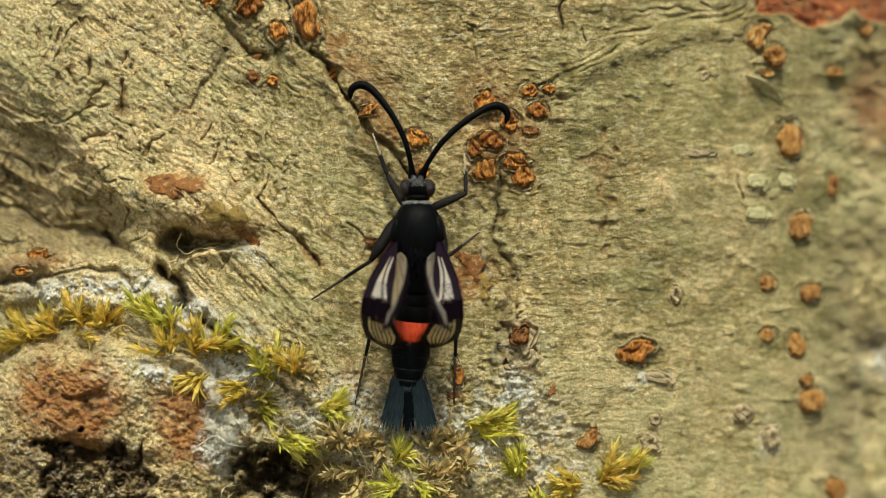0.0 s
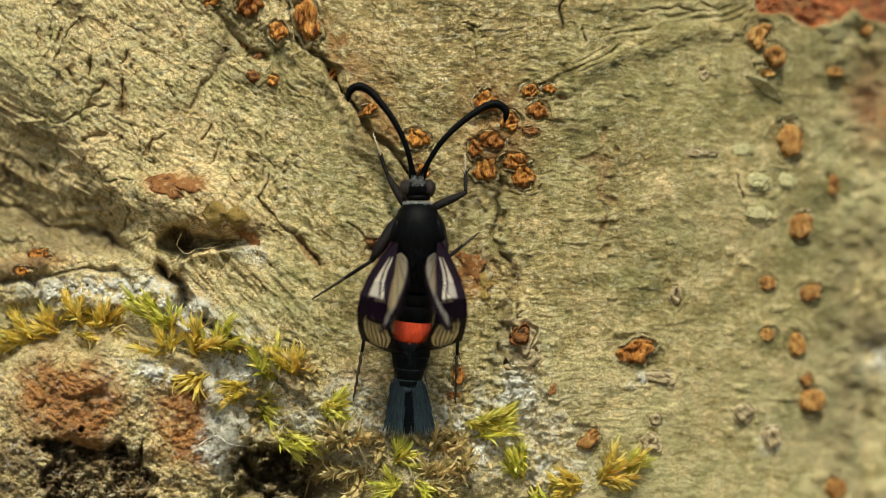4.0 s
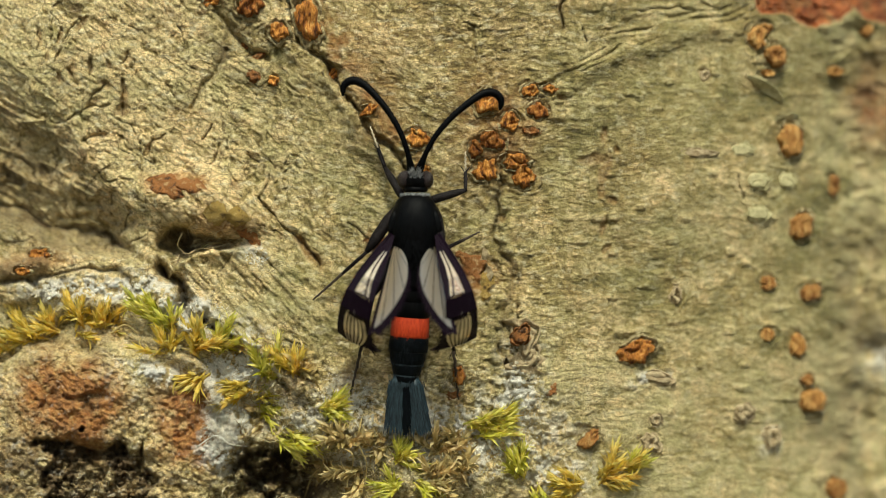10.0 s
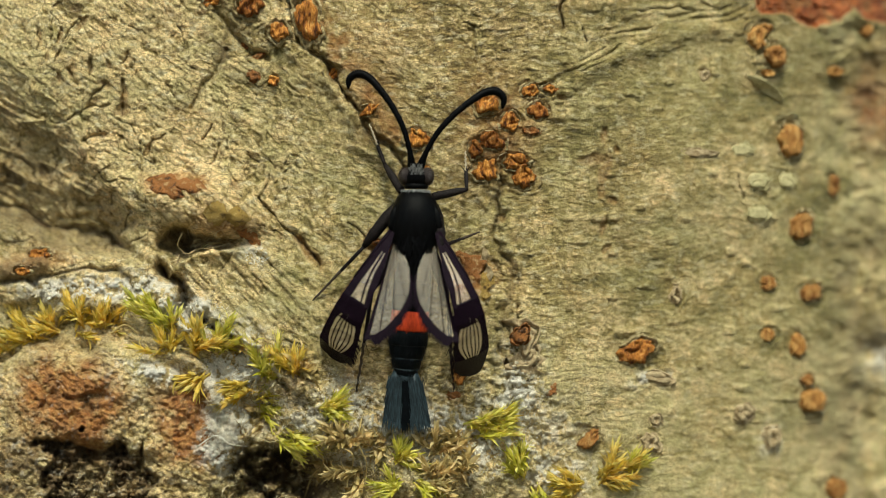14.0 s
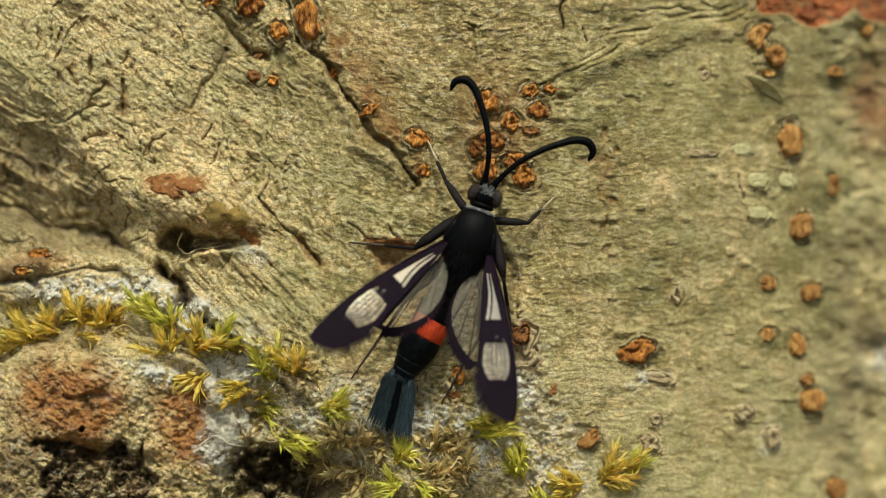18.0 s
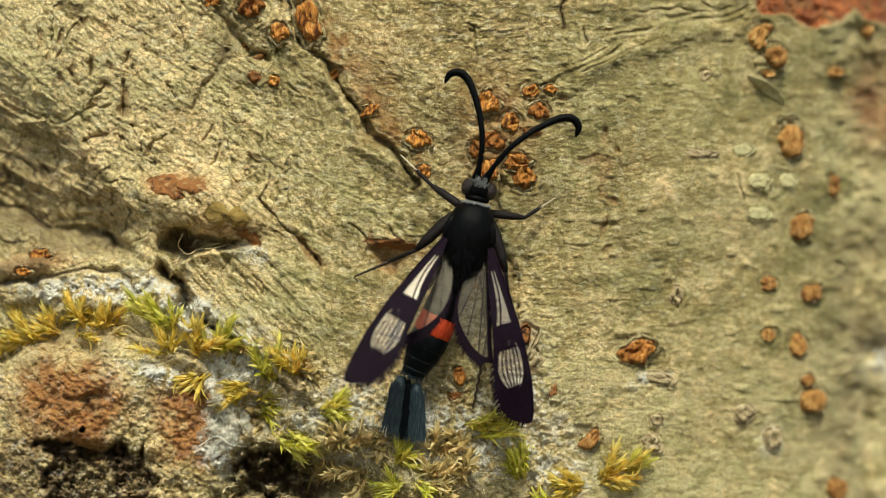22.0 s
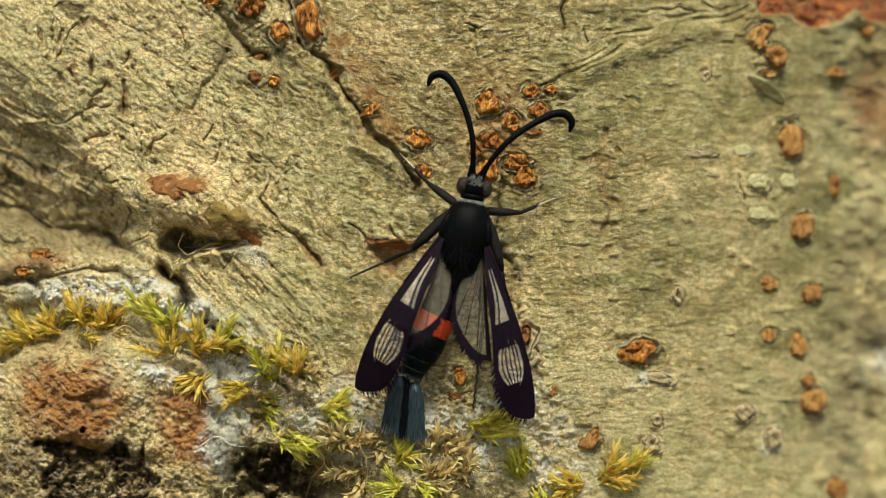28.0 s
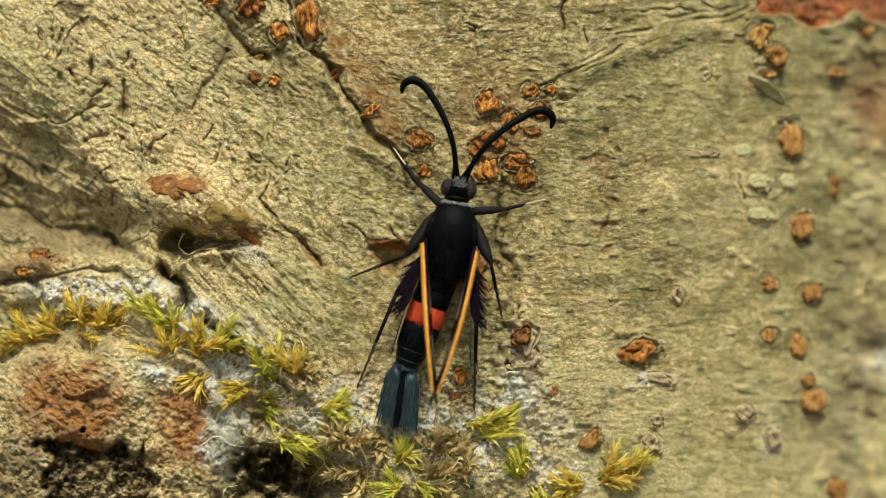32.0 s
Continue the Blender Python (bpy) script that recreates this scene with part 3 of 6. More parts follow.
    cut, lip = np.zeros_like(h), np.zeros_like(h)
    for u0, v0, u1, v1, width, depth in NICKS:
        near = (U > min(u0, u1) - 30) & (U < max(u0, u1) + 30) & (V > min(v0, v1) - 30) & (V < max(v0, v1) + 30)
        if near.any():
            d = line(U[near] + 0.7 * (wu[near] - U[near]), V[near] + 0.7 * (wv[near] - V[near]), (u0, v0), (u1, v1))
            cut[near] = np.maximum(cut[near], depth * groove(d, np.clip(width * (0.30 + 0.4 * vnoise(U[near] / 9, V[near] / 9, 53)), 0.8, 5)))
            lip[near] = np.maximum(lip[near], groove(d - 2.2 * width, 1.4 * width))
    h += 0.06 * lip - 0.75 * cut
    bare = np.zeros_like(h)
    for u0, v0, ru, rv, turn, depth in CHIPS:
        near = (np.abs(U - u0) < 2 * max(ru, rv)) & (np.abs(V - v0) < 2 * max(ru, rv))
        if near.any():
            shape = blob(U[near] + 0.5 * (wu[near] - U[near]), V[near] + 0.5 * (wv[near] - V[near]), u0, v0, ru, rv, turn, 6)
            bare[near] = np.maximum(bare[near], shape)
            h[near] -= depth * shape
    rings, cups, layers, tone = (np.zeros_like(h) for _ in range(4))
    for su, sv, ru, rv, turn, rise, *_ in SPOTS:
        near = (np.abs(U - su) < 2.2 * max(ru, rv)) & (np.abs(V - sv) < 2.2 * max(ru, rv))
        if not near.any():
            continue
        c, s = math.cos(radians(-turn)), math.sin(radians(-turn))
        x, y = U[near] + 0.3 * (wu[near] - U[near]) - su, V[near] + 0.3 * (wv[near] - V[near]) - sv
        rr = np.hypot((x * c + y * s) / ru, (-x * s + y * c) / rv)
        rings[near] += np.exp(-((rr - 1.4) / 0.3) ** 2) * (0.6 + 0.6 * vnoise(U[near] / 14, V[near] / 14, 57))
        if _[2] in (CORK, AMBER):
            cups[near] += np.exp(-(rr / 1.08) ** 6)
            wave = np.cos(15 * rr + 2.5 * vnoise(U[near] / 12, V[near] / 12, 58)) * np.exp(-((rr - 1.35) / 0.38) ** 2)
            wave *= step(vnoise(U[near] / 16, V[near] / 16, 56), -0.2, 0.5)
            layers[near] += 0.035 * wave
            # the dark ring at 1.18 paints the shadow round each lenticel
            tone[near] += 0.12 * wave - 0.16 * np.exp(-((rr - 1.18) / 0.2) ** 2)
    h += 0.07 * rings + layers - 0.10 * np.clip(cups, 0, 1)
    rough_zone = step(wv - 0.15 * wu, 500, 600) * (1 - step(wu, 760, 1080)) + blob(U, V, 930, 730, 60, 170)
    knob = np.clip(1.9 - 1.7 * r, 0, 1)
    rough_zone = np.clip(rough_zone, 0, 1) * (1 - 0.75 * knob)
    h += knob * (0.05 * fbm(U / 9, V / 8, 4, 63, 0.7) + 0.05 * fbm(U / 24, V / 20, 3, 64))
    h += rough_zone * 0.15 * fbm(U / 17, V / 17, 4, 61, 0.65)
    # covers
    vary = np.interp(U, (0, 800, 1000, 1200, 1600), (1.0, 0.90, 0.56, 0.43, 0.34))
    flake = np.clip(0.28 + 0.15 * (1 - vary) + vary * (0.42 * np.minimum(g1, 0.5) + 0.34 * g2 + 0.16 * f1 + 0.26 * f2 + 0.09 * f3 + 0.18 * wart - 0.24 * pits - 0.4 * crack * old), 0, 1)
    flake += 0.18 * step(V + 0.1 * U, 640, 800) * step(U, 820, 1000) + 0.10 * blob(U, V, 930, 720, 110, 130) + 0.36 * blob(U, V, 170, 150, 330, 210) + 0.32 * blob(U, V, 130, 530, 230, 110) + 0.15 * knob + 0.32 * blob(U, V, 290, 670, 150, 90) + 0.10 * blob(U, V, 1330, 340, 130, 120)
    flake += step(U, 620, 900) * (0.10 * fbm(U / 75, V / 48, 3, 72) + 0.06 * fbm(U / 30, V / 17, 2, 73)) + 0.12 * blob(U, V, 450, 520, 150, 90) + 0.12 * blob(U, V, 40, 40, 160, 110) + 0.16 * blob(U, V, 400, 660, 140, 90) + 0.16 * blob(U, V, 900, 800, 130, 90) + 0.14 * blob(U, V, 640, 750, 240, 110) + 0.05 * slab
    flake += 0.03 * step(U, 850, 1050) + far * (0.26 * fbm(U / 42, V / 34, 3, 88) + 0.12)
    n = fbm(U / 22, V / 22, 4, 71)
    n2 = fbm(U / 90, V / 90, 3, 75)
    rust = 1.2 * blob(wu, wv, 120, 710, 95, 80, 15, 3) + 0.9 * blob(wu, wv, 345, 745, 45, 60, 0, 3) + 0.7 * blob(wu, wv, 315, 325, 60, 22, 12, 4)
    rust += 0.7 * blob(wu, wv, 330, 770, 60, 55) + 0.7 * blob(wu, wv, 75, 450, 45, 15) + 0.6 * blob(wu, wv, 40, 475, 50, 20)
    rust += 0.6 * blob(wu, wv, 400, 385, 60, 22) + 0.42 * groove(line(wu, wv, (560, 20), (600, 110), (660, 180), (740, 290)), 30) * step(n2 + 0.5 * n, -0.2, 0.4)
    rust += 0.15 * blob(wu, wv, 640, 60, 90, 60) + 0.9 * blob(wu, wv, 835, 490, 35, 40) + 0.5 * blob(wu, wv, 690, 450, 45, 22)
    rust += 0.5 * blob(wu, wv, 880, 230, 70, 90) + 0.25 * groove(line(wu, wv, (515, 415), (570, 480)), 7) + 0.35 * blob(wu, wv, 610, 660, 30, 26)
    rust += 0.16 * step(n2, -0.1, 0.7) * blob(U, V, 740, 90, 190, 150)
    rust = np.clip(rust * (0.92 + 0.42 * n), 0, 0.9)
    rust = np.clip(rust + 0.30 * knob * step(n2 + 0.4 * n, -0.35, 0.45), 0, 0.9)
    algae = np.clip(0.14 + 0.50 * step(U, 700, 1250) * (1 - 0.5 * step(U, 1480, 1560)) + np.interp(U, (600, 1000), (0.45, 0.25)) * n2 + np.interp(U, (600, 1000), (0.35, 0.15)) * n - 0.25 * blob(U, V, 200, 150, 240, 200) + 0.7 * blob(wu, wv, 470, 110, 110, 110) + 0.5 * blob(wu, wv, 660, 300, 70, 100) + 0.5 * blob(wu, wv, 890, 400, 40, 130) + 0.4 * blob(wu, wv, 480, 520, 110, 70), 0, 1)
    lichen = 1.0 * blob(wu, wv, 395, 770, 36, 55, 0, 3) + 0.9 * blob(wu, wv, 345, 560, 55, 28, 35, 3) + 0.7 * blob(wu, wv, 150, 520, 120, 22, 0, 3)
    lichen += 0.9 * blob(wu, wv, 925, 700, 32, 55, 0, 3) + 0.7 * blob(wu, wv, 280, 675, 40, 22) + 0.8 * blob(wu, wv, 600, 700, 45, 35)
    lichen += 0.85 * blob(wu, wv, 850, 775, 140, 70) + 0.7 * blob(wu, wv, 500, 740, 80, 30, 10) + 0.7 * blob(wu, wv, 700, 745, 60, 40) + 0.6 * blob(wu, wv, 620, 800, 60, 30) + 0.7 * blob(wu, wv, 990, 850, 60, 35) + 0.6 * blob(wu, wv, 420, 680, 60, 60) + 0.8 * blob(wu, wv, 1365, 775, 18, 24) + 0.7 * blob(wu, wv, 1150, 668, 40, 12)
    lichen += 0.5 * blob(wu, wv, 930, 630, 30, 40) + 0.5 * blob(wu, wv, 1555, 640, 30, 40) + 0.5 * blob(wu, wv, 450, 450, 30, 20)
    lichen += 0.22 * knob * step(fbm(U / 13, V / 12, 3, 93, 0.6) - 0.3 * rust, 0.5, 0.62) + 0.5 * blob(wu, wv, 235, 500, 80, 24) + 0.6 * blob(wu, wv, 300, 545, 60, 20) + 0.7 * blob(wu, wv, 430, 640, 45, 55) + 0.5 * blob(wu, wv, 260, 650, 60, 22)
    gritty = fbm(U / 9, V / 9, 3, 77, 0.7)
    lichen = np.clip(lichen * 1.25 * step(gritty + 0.5 * n + 0.55 * lichen, 0.0, 0.5), 0, 1)
    h += 0.10 * lichen * (0.6 + gritty)
    # litter, plus shade painted into the lower cave and under the knob's broken ledge
    humus_shade = blob(wu, wv, 500, 845, 100, 45, 10, 4) * np.clip(0.8 - 1.1 * n, 0, 1) + broken * np.clip(0.45 - 0.9 * n + 0.9 * blob(wu, wv, 170, 795, 100, 22, 8, 3), 0.1, 1) + 0.4 * blob(wu, wv, 620, 830, 90, 45) * np.clip(0.6 - n, 0, 1)
    humus_shade += 0.3 * groove(line(wu, wv, (450, 660), (440, 740)), 11) + 0.45 * side * step(wv - seam, 0, 30) * (1 - step(wv - seam, 40, 75)) * step(n2, -0.5, 0.3) + 0.5 * blob(wu, wv, 45, 472, 52, 26, -10, 5)
    # soil in the crease; the knob's lower left shading is painted in brown
    humus_shade += 0.6 * groove(crease, 6.5) * (0.7 + 0.6 * n) + 0.75 * blob(wu, wv, 40, 835, 100, 75) * step(n, -0.8, 0.5)
    # inside, seam and knot hollows: shade painted as brown, deeper towards the seam
    humus_shade += 0.28 * rough_zone * step(n, 0.1, 0.5) * (1 - 0.7 * step(U, 620, 800)) + 0.5 * blob(wu, wv, 420, 60, 60, 60) * step(n, -0.2, 0.4) + inside * (0.20 + 0.18 * under + 0.22 * vnoise(la / 70, lb / 13, 81) + 0.16 * vnoise(la / 30, lb / 6, 82)) + 0.45 * side * groove(wv - seam, 7) + 0.9 * gap + 0.6 * blob(wu, wv, 318, 424, 40, 19, -14, 5) + 0.55 * blob(wu, wv, 372, 420, 42, 10, 2, 4) + 0.45 * blob(wu, wv, 688, 452, 42, 12, 15, 4)
    humus_shade += 0.30 * groove(line(U + 0.6 * (wu - U), V, (402, 88), (365, 145), (332, 192)), 5) + 0.4 * groove(line(U, V, (996, -10), (990, 20), (998, 50)), 4)
    # contact shade at the foot of lenticels, put into the colour
    humus_shade += 0.3 * np.clip(cups, 0, 1) * (0.6 + 0.5 * n)
    # lip also lightens the colour, as the lit edge beside each nick
    flake += 0.08 * rings + tone + 0.12 * lip
    humus_shade += 0.45 * blob(wu, wv, 150, 694, 24, 9, -5, 4) + 0.4 * blob(wu, wv, 147, 714, 8, 14, 0, 4) + 0.22 * knob * step(fbm(U / 34, V / 26, 3, 94), 0.3, 0.6) + 0.5 * groove(shelf, 5) + 0.3 * groove(column, 6) + 0.30 * crack * old + 0.28 * blob(wu, wv, 415, 75, 60, 80, 0, 3) * step(n2 + 0.5 * n, -0.4, 0.4)
    humus_shade += 1.5 * cut * (0.6 + 0.6 * n) + 0.22 * bare * (1 + 0.5 * n)
    rust = np.clip(rust + 0.25 * bare, 0, 1)
    humus_shade += 0.55 * blob(wu, wv, 1545, 650, 45, 70) * step(n + n2, -0.5, 0.5) + 0.35 * far * step(n2, 0.1, 0.6) + 0.4 * blob(U, V, 885, 245, 50, 85) * step(n, -0.1, 0.4)
    red = step(np.interp(U, (1325, 1345, 1400, 1445, 1490, 1510, 1535, 1568), (-5, 22, 38, 56, 46, 27, 38, 46)) + 7 * fbm(U / 30, V / 30, 3, 79) - V, 0, 7) * step(wu, 1325, 1340) + 0.65 * blob(wu, wv, 1548, 190, 50, 60)
    h += red * (0.10 * fbm(U / 18, V / 14, 4, 91, 0.65) - 0.5)
    return h, np.clip(rust, 0, 1), algae, lichen, np.clip(flake, 0, 1), np.clip(humus_shade, 0, 1), np.clip(red * (0.85 + 0.3 * n), 0, 1)


def plan_of(x, y, z):
    k = 40 * DIST / (DIST + y)
    return 784 + x * k, 441 - z * k


_gu, _gv = np.arange(-80, 1650, 2.5), np.arange(-80, 965, 2.5)
_relief = bark_fields(*np.meshgrid(_gu, _gv))[0]


def relief(u, v):
    i, j = (min(max(u, -79), 1645) + 80) / 2.5, (min(max(v, -79), 960) + 80) / 2.5
    a, b = int(i), int(j)
    f, g = i - a, j - b
    r = _relief
    return float((r[b, a] * (1 - f) + r[b, a + 1] * f) * (1 - g) + (r[b + 1, a] * (1 - f) + r[b + 1, a + 1] * f) * g)


def surface(u, v, lift=0.0):
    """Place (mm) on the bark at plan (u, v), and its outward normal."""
    y = 0.0
    for _ in range(4):
        k = (DIST + y) / DIST / 40
        x, z = (u - 784) * k, (441 - v) * k
        th = math.asin(max(-0.9, min(0.9, (x - TRUNK_X) / TRUNK_R)))
        y = TRUNK_R * (1 - math.cos(th))
    out = Vector((math.sin(th), -math.cos(th), 0))
    h = relief(u, v)
    k = (DIST + y - h) / (DIST + y)
    return Vector((x * k, y - h, z * k)) + out * lift, out


def stretched(lo, hi, step_mm, far_lo, far_hi, grow=1.22):
    mid = list(np.arange(lo, hi + 1e-6, step_mm))
    up, d, x = [], step_mm, mid[-1]
    while x < far_hi:
        d *= grow
        x = min(x + d, far_hi)
        up.append(x)
    down, d, x = [], step_mm, lo
    while x > far_lo:
        d *= grow
        x = max(x - d, far_lo)
        down.append(x)
    return np.array(down[::-1] + mid + up)


def build_trunk():
    arc = stretched(-17.2, 27.5, 0.045, -math.pi * TRUNK_R, math.pi * TRUNK_R, 1.18)[:-1]
    zz = stretched(-13.0, 13.0, 0.045, -452, 900, 1.22)
    th, z = np.meshgrid(arc / TRUNK_R, zz)
    x0, y0 = TRUNK_X + TRUNK_R * np.sin(th), TRUNK_R * (1 - np.cos(th))
    front = np.abs(th) < 1.0
    U, V = plan_of(x0, np.where(front, y0, 30), z)
    U = np.where(front, U, 784 + 40 * arc[None, :] * 0.9)
    h, rust, algae, lichen, flake, humus_shade, red = bark_fields(U, V)
    fade = np.clip(1 - (np.abs(z) - 30) / 60, 0, 1)
    h = h * (0.25 + 0.75 * fade) + (1 - fade) * 2.5 * vnoise(th * 3, z / 60, 90)
    flare = 40 * np.clip((-z - 150) / 300, 0, 1) ** 2
    r = TRUNK_R + h + flare
    x, y = TRUNK_X + r * np.sin(th), TRUNK_R - r * np.cos(th)
    w = step(np.abs(th), 1.0, 0.62) * step(np.abs(z), 70, 34)
    k = (DIST + y0 - h) / (DIST + y0)
    x, y, z = x * (1 - w) + x0 * k * w, y * (1 - w) + (y0 - h) * w, z * (1 - w) + z * k * w
    co = (np.stack([x, y, z], -1).reshape(-1, 3) * MM).astype(np.float32)
    rows, cols = th.shape
    i = np.arange(rows * cols).reshape(rows, cols)
    nxt = np.roll(i, -1, 1)
    quads = np.stack([i[:-1], nxt[:-1], nxt[1:], i[1:]], -1).reshape(-1, 4)
    me = bpy.data.meshes.new("tree_trunk")
    me.vertices.add(len(co))
    me.vertices.foreach_set("co", co.ravel())
    me.loops.add(quads.size)
    me.loops.foreach_set("vertex_index", quads.ravel().astype(np.int32))
    me.polygons.add(len(quads))
    me.polygons.foreach_set("loop_start", np.arange(0, quads.size, 4, dtype=np.int32))
    me.update(calc_edges=True)
    me.polygons.foreach_set("use_smooth", np.ones(len(quads), bool))
    age = np.interp(U, (0, 850, 1150, 1500), (1.0, 0.95, 0.55, 0.3))
    one = np.ones_like(h)
    for name, chans in (("cover", (rust, algae, lichen, age)), ("flake", (flake, humus_shade, red, one))):
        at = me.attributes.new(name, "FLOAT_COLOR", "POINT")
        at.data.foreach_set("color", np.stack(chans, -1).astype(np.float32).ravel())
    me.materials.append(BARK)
    ob = new("tree_trunk", me)
    return tagged(ob, "weathered olive-beige tree trunk with cracked mossy bark", "tree trunk", kind="structure")


def build_ground():
    bm = bmesh.new()
    n, rings = 48, (0.0, 0.3, 0.8, 2, 6, 20, 80, 400)
    prev = [bm.verts.new((0, 0, -0.45))]
    for r in rings[1:]:
        cur = [bm.verts.new((r * math.cos(k * math.tau / n), r * math.sin(k * math.tau / n), -0.45 + (0.01 * r ** 0.5 * math.sin(5 * k + r) if r < 100 else 0))) for k in range(n)]
        for k in range(n):
            j = (k + 1) % n
            bm.faces.new((prev[0], cur[k], cur[j]) if len(prev) == 1 else (prev[k], cur[k], cur[j], prev[j]))
        prev = cur
    tagged(part("ground", bm, SOIL), "dark brown woodland soil round the trunk", "ground", kind="structure")


trunk = build_trunk()
build_ground()

# ---------------------------------------------------------------- lenticels and flakes on the bark
def disc_mesh(bm, p, out, k, u_r, v_r, turn, rise, seed, crater, rough, n=36, m=16, ragged=1.0):
    """A broken collar round a plated dome; its crown attribute runs from 0 at the rim to 1 on top."""
    crown = bm.verts.layers.float.new("crown")
    side = Vector((0, 0, 1)).cross(out).normalized()
    c, s = math.cos(radians(turn)), math.sin(radians(turn))
    rings, tops = [], []
    for i in range(m):
        t = i / m
        ring = []
        for j in range(n):
            a = j * math.tau / n
            ca, sa = math.cos(a), math.sin(a)
            wob = 1 + ragged * 0.48 * noise.noise((ca * 1.1, sa * 1.1, seed * 3.1)) + 0.26 * noise.noise((ca * 2.9, sa * 2.9, seed)) + 0.14 * noise.noise((ca * 7, sa * 7, seed))
            x, y = (1 - t) * ca * u_r * wob, (1 - t) * sa * v_r * wob
            lobe = noise.noise((x / u_r * 1.3, y / v_r * 1.1, seed * 2.3))
            cleft = math.exp(-(lobe / 0.09) ** 2)
            plate = noise.noise((x / 9 + 0.4 * y / 9 + seed, y / 20, seed * 1.7))
            shard = abs(noise.noise((x / 4.5 + y / 14, y / 14, seed * 0.7)))
            torn = 0.55 + 0.9 * noise.noise((ca * 1.8, sa * 1.8, seed * 1.3 + 5))
            gap = 0.24 + 0.10 * noise.noise((ca * 2.2, sa * 2.2, seed * 0.9))
            collar = max(0.0, torn) * math.exp(-((t - gap * 0.55) / 0.10) ** 2)
            core = float(step(t, gap, gap + 0.16)) * (0.85 - crater * float(step(t, 0.55, 1.0))) + 0.25 * t
            lumps = rough * (0.55 * plate + 0.5 * shard - 0.7 * cleft + 0.35 * lobe) * min(1, t * 4)
            ring.append((p + side * (-(x * c - y * s) * k) + Vector((0, 0, 1)) * ((x * s + y * c) * k) + out * (rise * (0.8 * collar + core + lumps))) * MM)
            tops.append(min(1, max(0, (t - gap) / 0.25 + 0.25 + 0.3 * plate * rough - 0.35 * cleft * rough)))
        rings.append(ring)
    loft(bm, rings)
    bm.verts.ensure_lookup_table()
    for w, top in zip(bm.verts, tops):
        w[crown] = top


def lenticel(u, v, ru, rv, turn, rise, seed, crater, mat, name, label):
    """A corky wart: a broken dome with lips of torn bark round it."""
    p, out = surface(u, v, -0.08)
    k = (DIST + p.y) / DIST / 40
    bm = bmesh.new()
    disc_mesh(bm, p, out, k, ru * 1.22, rv * 1.22, turn, rise * 0.8, seed, crater, 0.62 if crater > 0.3 else 0.24, ragged=1.0 if u < 1250 else 0.5)
    wart = part(name, bm, mat, trunk, label)
    if mat not in (CORK, RUST_BARK) or u > 1150 or ru < 13:
        return
    rnd = random.Random(seed)
    for _ in range(5 if u < 1000 else 2):
        a0, wide = rnd.uniform(0, math.tau), rnd.uniform(0.35, 0.9)
        bm = bmesh.new()
        tall, tuck = rnd.uniform(0.10, 0.26), rnd.uniform(-0.12, 0.2)
        skins = [[], []]
        for i in range(9):
            f = i / 8
            a = a0 + (f - 0.5) * wide
            edge = math.sin(math.pi * f) ** 0.6 * (0.75 + 0.4 * noise.noise((f * 4, seed, a0)))
            for j in range(3):
                g = j / 2
                r = 1.22 - (0.08 + tuck * g) * edge * g
                q, o = surface(u + ru * r * math.cos(a), v + rv * r * math.sin(a), -0.04 + tall * g * edge)
                for z in (0, 1):
                    skins[z].append(bm.verts.new((q + (p - q).normalized() * (0.03 * z)) * MM))
        for z in (0, 1):
            g = skins[z]
            for i in range(8):
                for j in range(2):
                    face = (g[i * 3 + j], g[i * 3 + j + 1], g[i * 3 + j + 4], g[i * 3 + j + 3])
                    bm.faces.new(face if z else face[::-1])
        part("bark_lip", bm, HUSK, wart, "torn lip of brown bark")


for spot_args in SPOTS:
    lenticel(*spot_args)


def bark_flake(u, v, length, width, turn, lift, seed, mat=None, label="lifted sliver of pale bark"):
    """A thin ragged plate of bark that follows the surface and lifts along its free edge."""
    c, s = math.cos(radians(turn)), math.sin(radians(turn))
    nx, ny = 16, 7
    grid = []
    for i in range(nx + 1):
        a = i / nx * 2 - 1
        row = []
        for j in range(ny + 1):
            b = j / ny
            w = (1 - a * a) ** 0.45 * max(0.25, 0.8 + 0.9 * noise.noise((a * 1.7, seed * 1.37, 1.3)) + 0.5 * noise.noise((a * 6, seed * 1.37, b)))
            x, y = a * length / 2 * (1 + 0.35 * noise.noise((b * 3, seed * 1.37, 7.7))), (b - 0.4) * w * width
            rough = 0.07 * noise.noise((x / 9, y / 9, seed)) + 0.10 * noise.noise((x / 22, y / 14, seed + 3))
            rim = min(1.0, 6 * (1 - abs(a)), 6 * b, 6 * (1 - b))
            row.append(surface(u + x * c + y * s, v + x * s - y * c, 0.02 + rim * (0.08 + rough) + lift * b * b * max(0.0, w))[0])
        grid.append(row)
    bm = bmesh.new()
    for z in (0, 1):
        vs = [[bm.verts.new((q + Vector((0, 0.07 * z, 0))) * MM) for q in r] for r in grid]
        for i in range(nx):
            for j in range(ny):
                f = (vs[i][j], vs[i + 1][j], vs[i + 1][j + 1], vs[i][j + 1])
                bm.faces.new(f if z else f[::-1])
    return part("bark_flake", bm, mat or FLAKE, trunk, label)


bark_flake(312, 328, 106, 40, 8, 0.12, 61, RUST_BARK, "reddish-brown ragged bark scale")
bark_flake(296, 340, 60, 22, 14, 0.10, 64, RUST_BARK, "reddish-brown ragged bark scale")
bark_flake(402, 384, 84, 46, 8, 0.2, 62, GOLD_BARK, "golden-brown ragged bark scale")
bark_flake(690, 434, 86, 18, 8, 0.3, 80, RUST_BARK, "rusty brown torn bark scale over a small hollow")
